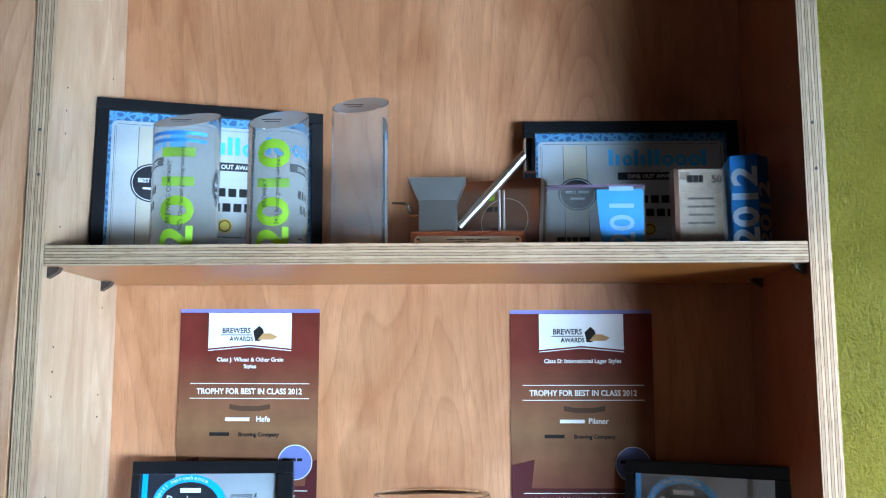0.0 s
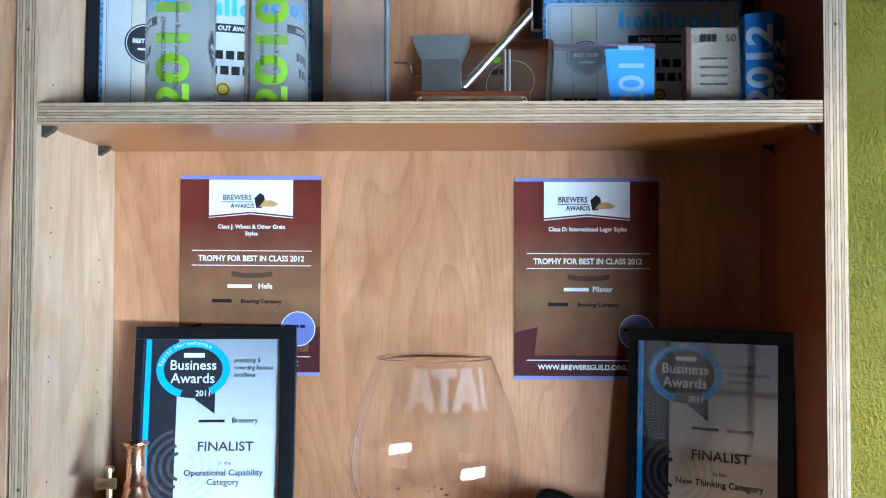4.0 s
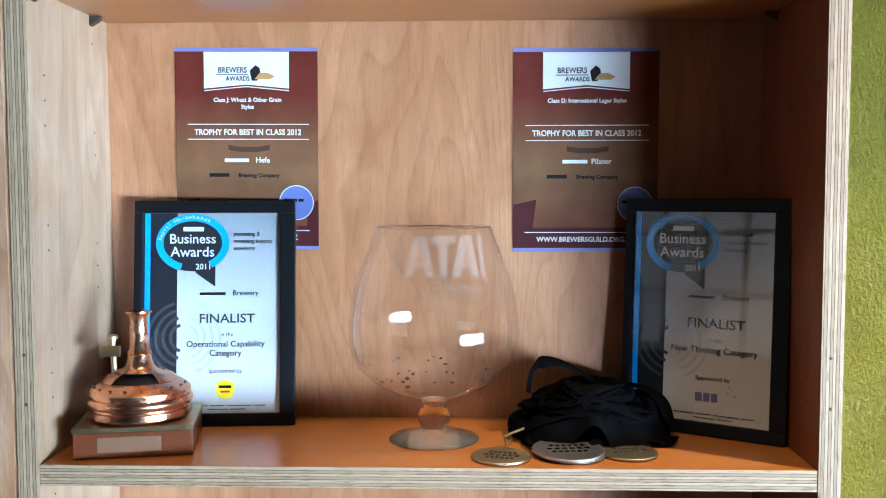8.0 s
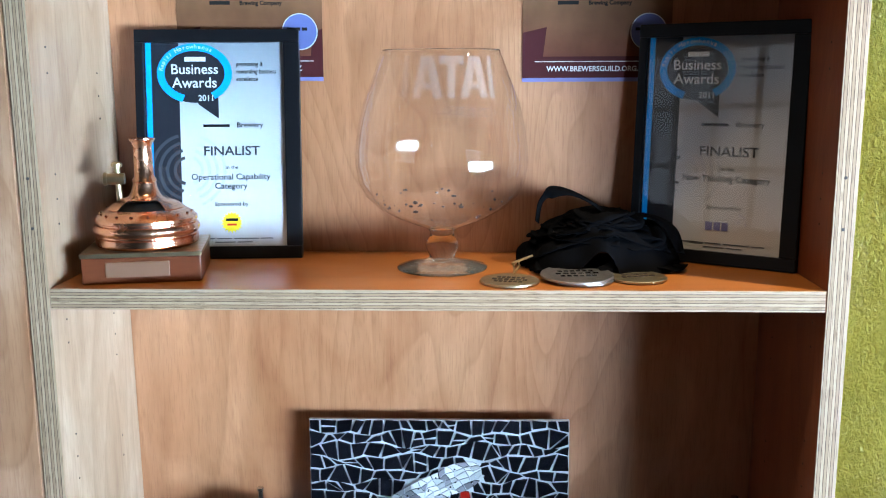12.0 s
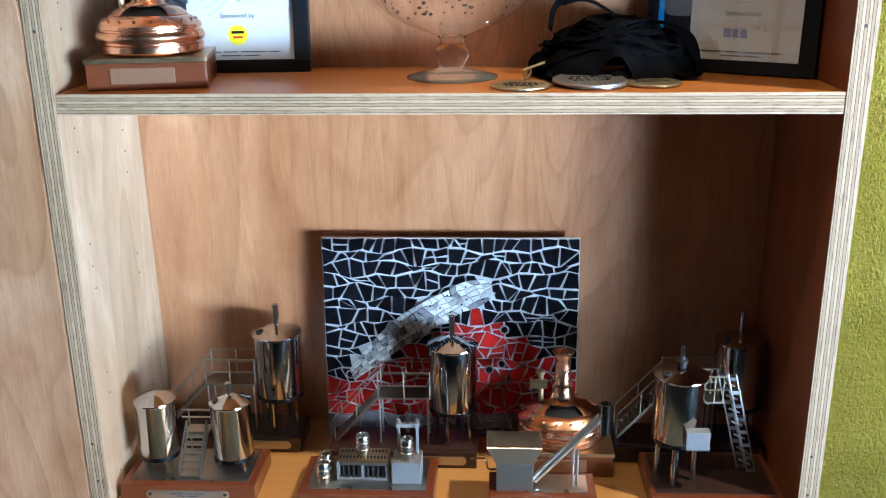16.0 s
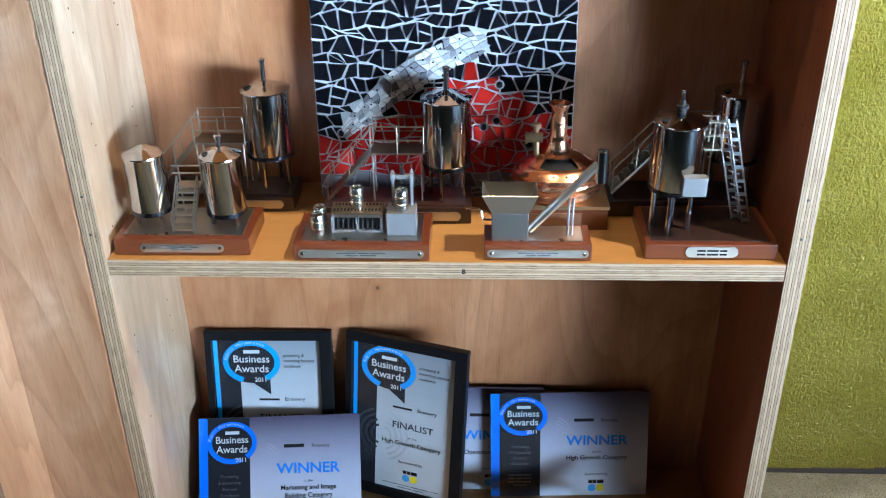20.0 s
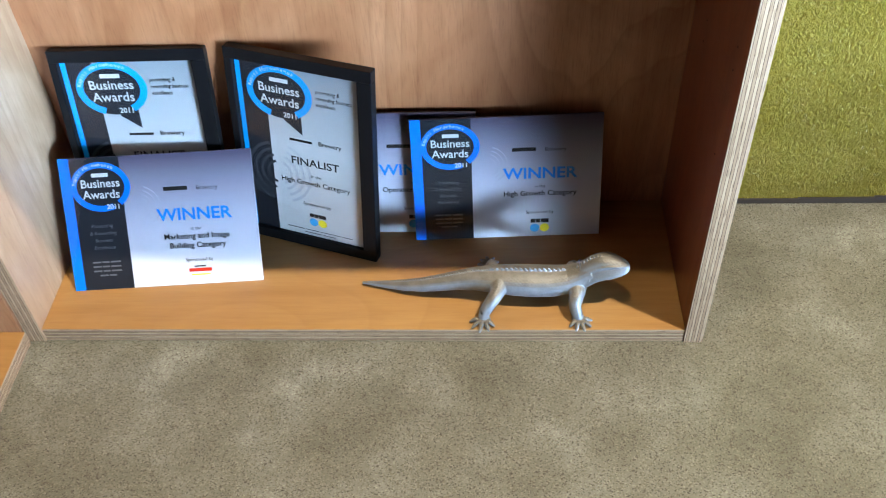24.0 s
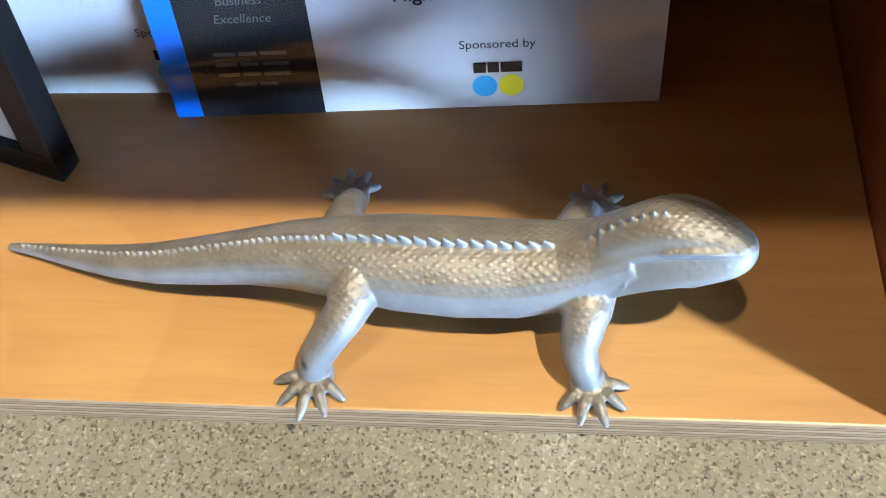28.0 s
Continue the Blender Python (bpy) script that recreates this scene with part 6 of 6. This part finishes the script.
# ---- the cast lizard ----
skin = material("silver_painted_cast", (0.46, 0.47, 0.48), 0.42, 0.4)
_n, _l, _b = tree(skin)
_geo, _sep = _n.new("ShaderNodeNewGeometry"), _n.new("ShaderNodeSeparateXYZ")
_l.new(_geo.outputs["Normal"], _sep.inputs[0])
# one silver cast: window blue and ceiling brown are painted in by facing
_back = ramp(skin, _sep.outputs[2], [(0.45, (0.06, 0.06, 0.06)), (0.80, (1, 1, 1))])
_blue_lit_silver = ramp(skin, noise_tex(skin, coords(skin), 60, 4, 0.6), [(0.35, (0.20, 0.235, 0.28)), (0.65, (0.26, 0.295, 0.34))])
_ceiling_lit_top = ramp(skin, noise_tex(skin, coords(skin), 45, 4, 0.6), [(0.35, (0.150, 0.137, 0.115)), (0.65, (0.215, 0.20, 0.172))])
_paint = mixed(skin, "MIX", _back, _blue_lit_silver, _ceiling_lit_top)
# dark spot painted on each fore leg for the shade in its fixing hole
_where = _n.new("ShaderNodeTexCoord")
for _hx, _hz in ((0.6725, 0.047), (0.8225, 0.044)):
    _flatten, _off, _len = (_n.new("ShaderNodeVectorMath") for _k in range(3))
    _flatten.operation, _off.operation, _len.operation = "MULTIPLY", "SUBTRACT", "LENGTH"
    _flatten.inputs[1].default_value, _off.inputs[1].default_value = (1.3, 0, 1), (1.3 * _hx, 0, _hz)
    _l.new(_where.outputs["Object"], _flatten.inputs[0]), _l.new(_flatten.outputs[0], _off.inputs[0]), _l.new(_off.outputs[0], _len.inputs[0])
    _paint = mixed(skin, "MIX", ramp(skin, _len.outputs["Value"], [(0.0030, (1, 1, 1)), (0.0038, (0, 0, 0))]), _paint, (0.012, 0.009, 0.007, 1))
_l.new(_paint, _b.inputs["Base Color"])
_l.new(ramp(skin, noise_tex(skin, coords(skin), 90, 3), [(0.35, (0.42, 0.42, 0.42)), (0.7, (0.54, 0.54, 0.54))]), _b.inputs["Roughness"])
_vs = _n.new("ShaderNodeTexVoronoi")
_vs.inputs["Scale"].default_value, _vs.inputs["Randomness"].default_value = 340, 0.3
_l.new(coords(skin, (0.8, 1, 1), (0.3, 0.2, 0.785)), _vs.inputs["Vector"])
_scale = ramp(skin, _vs.outputs["Distance"], [(0.05, (1, 1, 1)), (0.55, (0, 0, 0))])
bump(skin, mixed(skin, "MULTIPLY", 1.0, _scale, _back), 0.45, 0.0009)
_b.inputs["Specular IOR Level"].default_value = 0.35

bm = bmesh.new()
BODY = [((0.486, 0.092, 0.033), 0.0022, 0.0022), ((0.506, 0.089, 0.034), 0.0045, 0.0045), ((0.530, 0.084, 0.037), 0.0072, 0.007), ((0.556, 0.079, 0.041), 0.0100, 0.0095), ((0.582, 0.0755, 0.046), 0.0122, 0.0115),
        ((0.610, 0.0745, 0.052), 0.0142, 0.0135), ((0.636, 0.0745, 0.057), 0.0160, 0.0155), ((0.662, 0.074, 0.061), 0.0195, 0.0185), ((0.690, 0.072, 0.063), 0.0240, 0.021), ((0.720, 0.069, 0.064), 0.0275, 0.023),
        ((0.750, 0.067, 0.064), 0.0285, 0.0235), ((0.780, 0.066, 0.065), 0.0275, 0.023), ((0.804, 0.066, 0.069), 0.0245, 0.022), ((0.822, 0.0665, 0.077), 0.0215, 0.021), ((0.838, 0.067, 0.088), 0.0210, 0.020)]
tube([p for p, _, _ in BODY], [(a * 0.96, b * 0.92) for _, a, b in BODY], 24, bm)
# the wedge of the head: x, y, height of the brow ridge, half width, rise above it, depth below it
HEAD = [(0.8180, 0.0665, 0.082, 0.0205, 0.017, 0.020), (0.8320, 0.0670, 0.094, 0.0225, 0.0165, 0.0205), (0.8450, 0.0665, 0.1020, 0.0240, 0.0155, 0.0185), (0.8568, 0.0650, 0.1060, 0.0235, 0.0130, 0.0170),
        (0.8668, 0.0627, 0.1080, 0.0210, 0.0100, 0.0155), (0.8759, 0.0602, 0.1090, 0.0172, 0.0072, 0.0135), (0.8823, 0.0583, 0.1092, 0.0130, 0.0048, 0.0115), (0.8864, 0.0570, 0.1085, 0.0085, 0.0030, 0.0085), (0.8886, 0.0564, 0.1075, 0.0045, 0.0012, 0.0052)]
SECTION = [(0, 1.0), (0.25, 0.93), (0.45, 0.74), (0.58, 0.48), (0.67, 0.30), (0.655, 0.06), (0.85, -0.28), (1.0, -0.60), (0.95, -0.80), (0.60, -0.98), (0, -1.04)]
own = bmesh.new()
rows = []


def eased(rows_in, n):
    """Rows of numbers with n - 1 more between each two, along a smooth curve."""
    out = []
    for k in range(len(rows_in) - 1):
        p0, p1, p2, p3 = (rows_in[max(0, min(len(rows_in) - 1, k + d))] for d in (-1, 0, 1, 2))
        for t in (j / n for j in range(n)):
            out.append(tuple(0.5 * (2 * b + (c - a) * t + (2 * a - 5 * b + 4 * c - d) * t * t + (3 * b - a - 3 * c + d) * t ** 3) for a, b, c, d in zip(p0, p1, p2, p3)))
    return out + [tuple(rows_in[-1])]


SECTION = eased(SECTION[:6], 3)[:-1] + eased(SECTION[5:], 3)
for x, y, z, w, up, down in eased(HEAD, 4):
    half = [(y - a * w, z + b * (up if b > 0 else down)) for a, b in SECTION]
    other = [(y + a * w, z + b * (up if b > 0 else down)) for a, b in SECTION[-2:0:-1]]
    rows.append([own.verts.new((x, q, r)) for q, r in half + other])
for a, b in zip(rows, rows[1:]):
    for k in range(len(a)):
        own.faces.new((a[k], a[(k + 1) % len(a)], b[(k + 1) % len(a)], b[k]))
own.faces.new(rows[0]), own.faces.new(rows[-1][::-1])
bmesh.ops.recalc_face_normals(own, faces=own.faces[:])
merge(bm, own)
for s in (-1, 1):
    # almond of the closed eye
    for lift in (0.0016, -0.0016):
        tube([(0.8570 + 0.0032 * k, 0.0650 - 0.00085 * k + s * (0.0185 - 0.00095 * k - 0.0002 * k * k), 0.1012 + 0.0005 * k + lift * math.sin(math.pi * k / 4)) for k in range(5)], [0.0003, 0.0008, 0.0010, 0.0008, 0.0003], 8, bm)
    # lip, brow and the folds behind the jaw
    tube([(0.8495, 0.0658 + s * 0.0222, 0.0915), (0.8603, 0.0640 + s * 0.0212, 0.0940), (0.8711, 0.0615 + s * 0.0175, 0.0975), (0.8810, 0.0585 + s * 0.0125, 0.1010)], [0.0008, 0.0016, 0.0014, 0.0006], 8, bm)
    tube([(0.838, 0.0669 + s * 0.0140, 0.1010), (0.848, 0.0662 + s * 0.0150, 0.1083), (0.858, 0.0650 + s * 0.0147, 0.1108), (0.868, 0.0625 + s * 0.0130, 0.1115), (0.879, 0.0594 + s * 0.0088, 0.1110)], [0.0008, 0.0018, 0.0021, 0.0018, 0.0009], 8, bm)
    for x in (0.829, 0.838):
        tube([(x, 0.067 + s * 0.0215, 0.082), (x + 0.002, 0.067 + s * 0.0222, 0.088), (x + 0.003, 0.067 + s * 0.0215, 0.094)], [0.0002, 0.0006, 0.0002], 6, bm)


def leg(points, radii, palm, fan, reach, spread):
    pts, rs = [], []
    ends = [Vector(points[0])] + [Vector(p) for p in points] + [Vector(points[-1])]
    for k in range(len(points) - 1):
        p0, p1, p2, p3 = ends[k:k + 4]
        for t in (0, 0.25, 0.5, 0.75):
            pts.append(0.5 * (2 * p1 + (p2 - p0) * t + (2 * p0 - 5 * p1 + 4 * p2 - p3) * t * t + (3 * p1 - p0 - 3 * p2 + p3) * t * t * t))
            rs.append((radii[k] + (radii[k + 1] - radii[k]) * t) * (1.0 if k == 0 else 0.90))
    tube(pts + [ends[-1]], rs + [radii[-1] * 0.9], 20, bm)
    own = bmesh.new()
    bmesh.ops.create_icosphere(own, subdivisions=3, radius=0.0105)
    moved(own, Matrix.Translation(palm) @ Matrix.Diagonal((1.0, 1.0, 0.48, 1)))
    merge(bm, own)
    p = Vector(palm)
    for k in range(5):
        a = radians(fan + spread * (k - 2))
        d = Vector((math.cos(a), math.sin(a), 0))
        far = reach * (0.82, 1.0, 1.08, 0.95, 0.8)[k]
        tube([p + d * 0.006, p + d * (0.006 + far * 0.45) + Vector((0, 0, 0.0020)), p + d * (0.006 + far * 0.8) - Vector((0, 0, 0.0002)), p + d * (0.008 + far) - Vector((0, 0, 0.0022))], [0.0036, 0.0031, 0.0029, 0.0014], 9, bm)


F = S4 + 0.0055
leg([(0.699, 0.060, 0.066), (0.695, 0.042, 0.063), (0.685, 0.030, 0.054), (0.677, 0.023, 0.042), (0.6755, 0.020, F)], [0.014, 0.0125, 0.0108, 0.0098, 0.0092], (0.6755, 0.0185, F), -104, 0.0165, 33)
leg([(0.816, 0.056, 0.066), (0.813, 0.038, 0.062), (0.811, 0.028, 0.052), (0.814, 0.022, 0.042), (0.817, 0.020, F)], [0.014, 0.0125, 0.0104, 0.0095, 0.0090], (0.817, 0.0185, F), -70, 0.0150, 33)
leg([(0.688, 0.082, 0.064), (0.688, 0.098, 0.062), (0.688, 0.112, 0.052), (0.686, 0.120, 0.040), (0.684, 0.124, F)], [0.013, 0.011, 0.009, 0.008, 0.008], (0.683, 0.128, F), 100, 0.0125, 34)
leg([(0.808, 0.078, 0.066), (0.810, 0.094, 0.064), (0.814, 0.108, 0.052), (0.818, 0.114, 0.040), (0.820, 0.117, F)], [0.013, 0.011, 0.009, 0.008, 0.008], (0.821, 0.121, F), 70, 0.0125, 34)
SPINE = [(p[0], p[1], p[2] + b) for p, _, b in BODY]


def crest(x):
    for a, b in zip(SPINE, SPINE[1:]):
        if a[0] <= x <= b[0]:
            t = (x - a[0]) / (b[0] - a[0])
            return Vector(tuple(u + (v - u) * t for u, v in zip(a, b)))


x = 0.497
while x < 0.850:
    p = crest(min(x, 0.8375))
    for a, b in zip(HEAD, HEAD[1:]):
        if a[0] <= x <= b[0]:
            t = (x - a[0]) / (b[0] - a[0])
            y, z = (a[k] + (b[k] - a[k]) * t for k in (1, 2))
            p = Vector((x, y, max(p.z, z + a[4] + (b[4] - a[4]) * t)))
    back_tooth, neck_tooth = 0.690 < x < 0.802, x > 0.813
    if back_tooth:
        h = 0.0030 + 0.0022 * math.sin(math.pi * (x - 0.68) / 0.13)
        own = rod(Vector((0, 0, -0.0015)), Vector((-0.0030, 0, h)), 0.0036, 8, 0.0008)
        moved(own, Matrix.Translation(p) @ Matrix.Diagonal((1.0, 0.5, 1.0, 1)))
        merge(bm, own)
        x += 0.0070
    else:
        if x < 0.69 or neck_tooth:
            rod(p - Vector((0, 0, 0.001)), p + Vector((-0.0012, 0, 0.0036 if neck_tooth else 0.0018)), 0.0021, 6, 0.0008, bm)
        x += 0.0046 if neck_tooth else 0.0042
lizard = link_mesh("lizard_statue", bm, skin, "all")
remesh = lizard.modifiers.new("blend", "REMESH")
remesh.mode, remesh.voxel_size, remesh.use_smooth_shade = "VOXEL", 0.0009, True
soften = lizard.modifiers.new("soften", "SMOOTH")
soften.factor, soften.iterations = 0.5, 2
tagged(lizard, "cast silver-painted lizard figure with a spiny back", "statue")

# ---- pieces of the mosaic ----
for poly, mat, low, high in [(p, m, 0.0, -0.0022) for p, m in MOSAIC] + [(p, m, -0.0015, -0.0042) for p, m in CHIPS]:
    own = bmesh.new()
    lo = [own.verts.new((p.x, low, p.y)) for p in poly]
    c = sum((p for p in poly), Vector((0, 0))) / len(poly)
    up = [own.verts.new((p.x + (c.x - p.x) * 0.05, high, p.y + (c.y - p.y) * 0.05)) for p in poly]
    own.faces.new(up)
    for k in range(len(poly)):
        j = (k + 1) % len(poly)
        own.faces.new((lo[k], lo[j], up[j], up[k]))
    bmesh.ops.recalc_face_normals(own, faces=own.faces[:])
    part("tile", own, mat, mosaic)
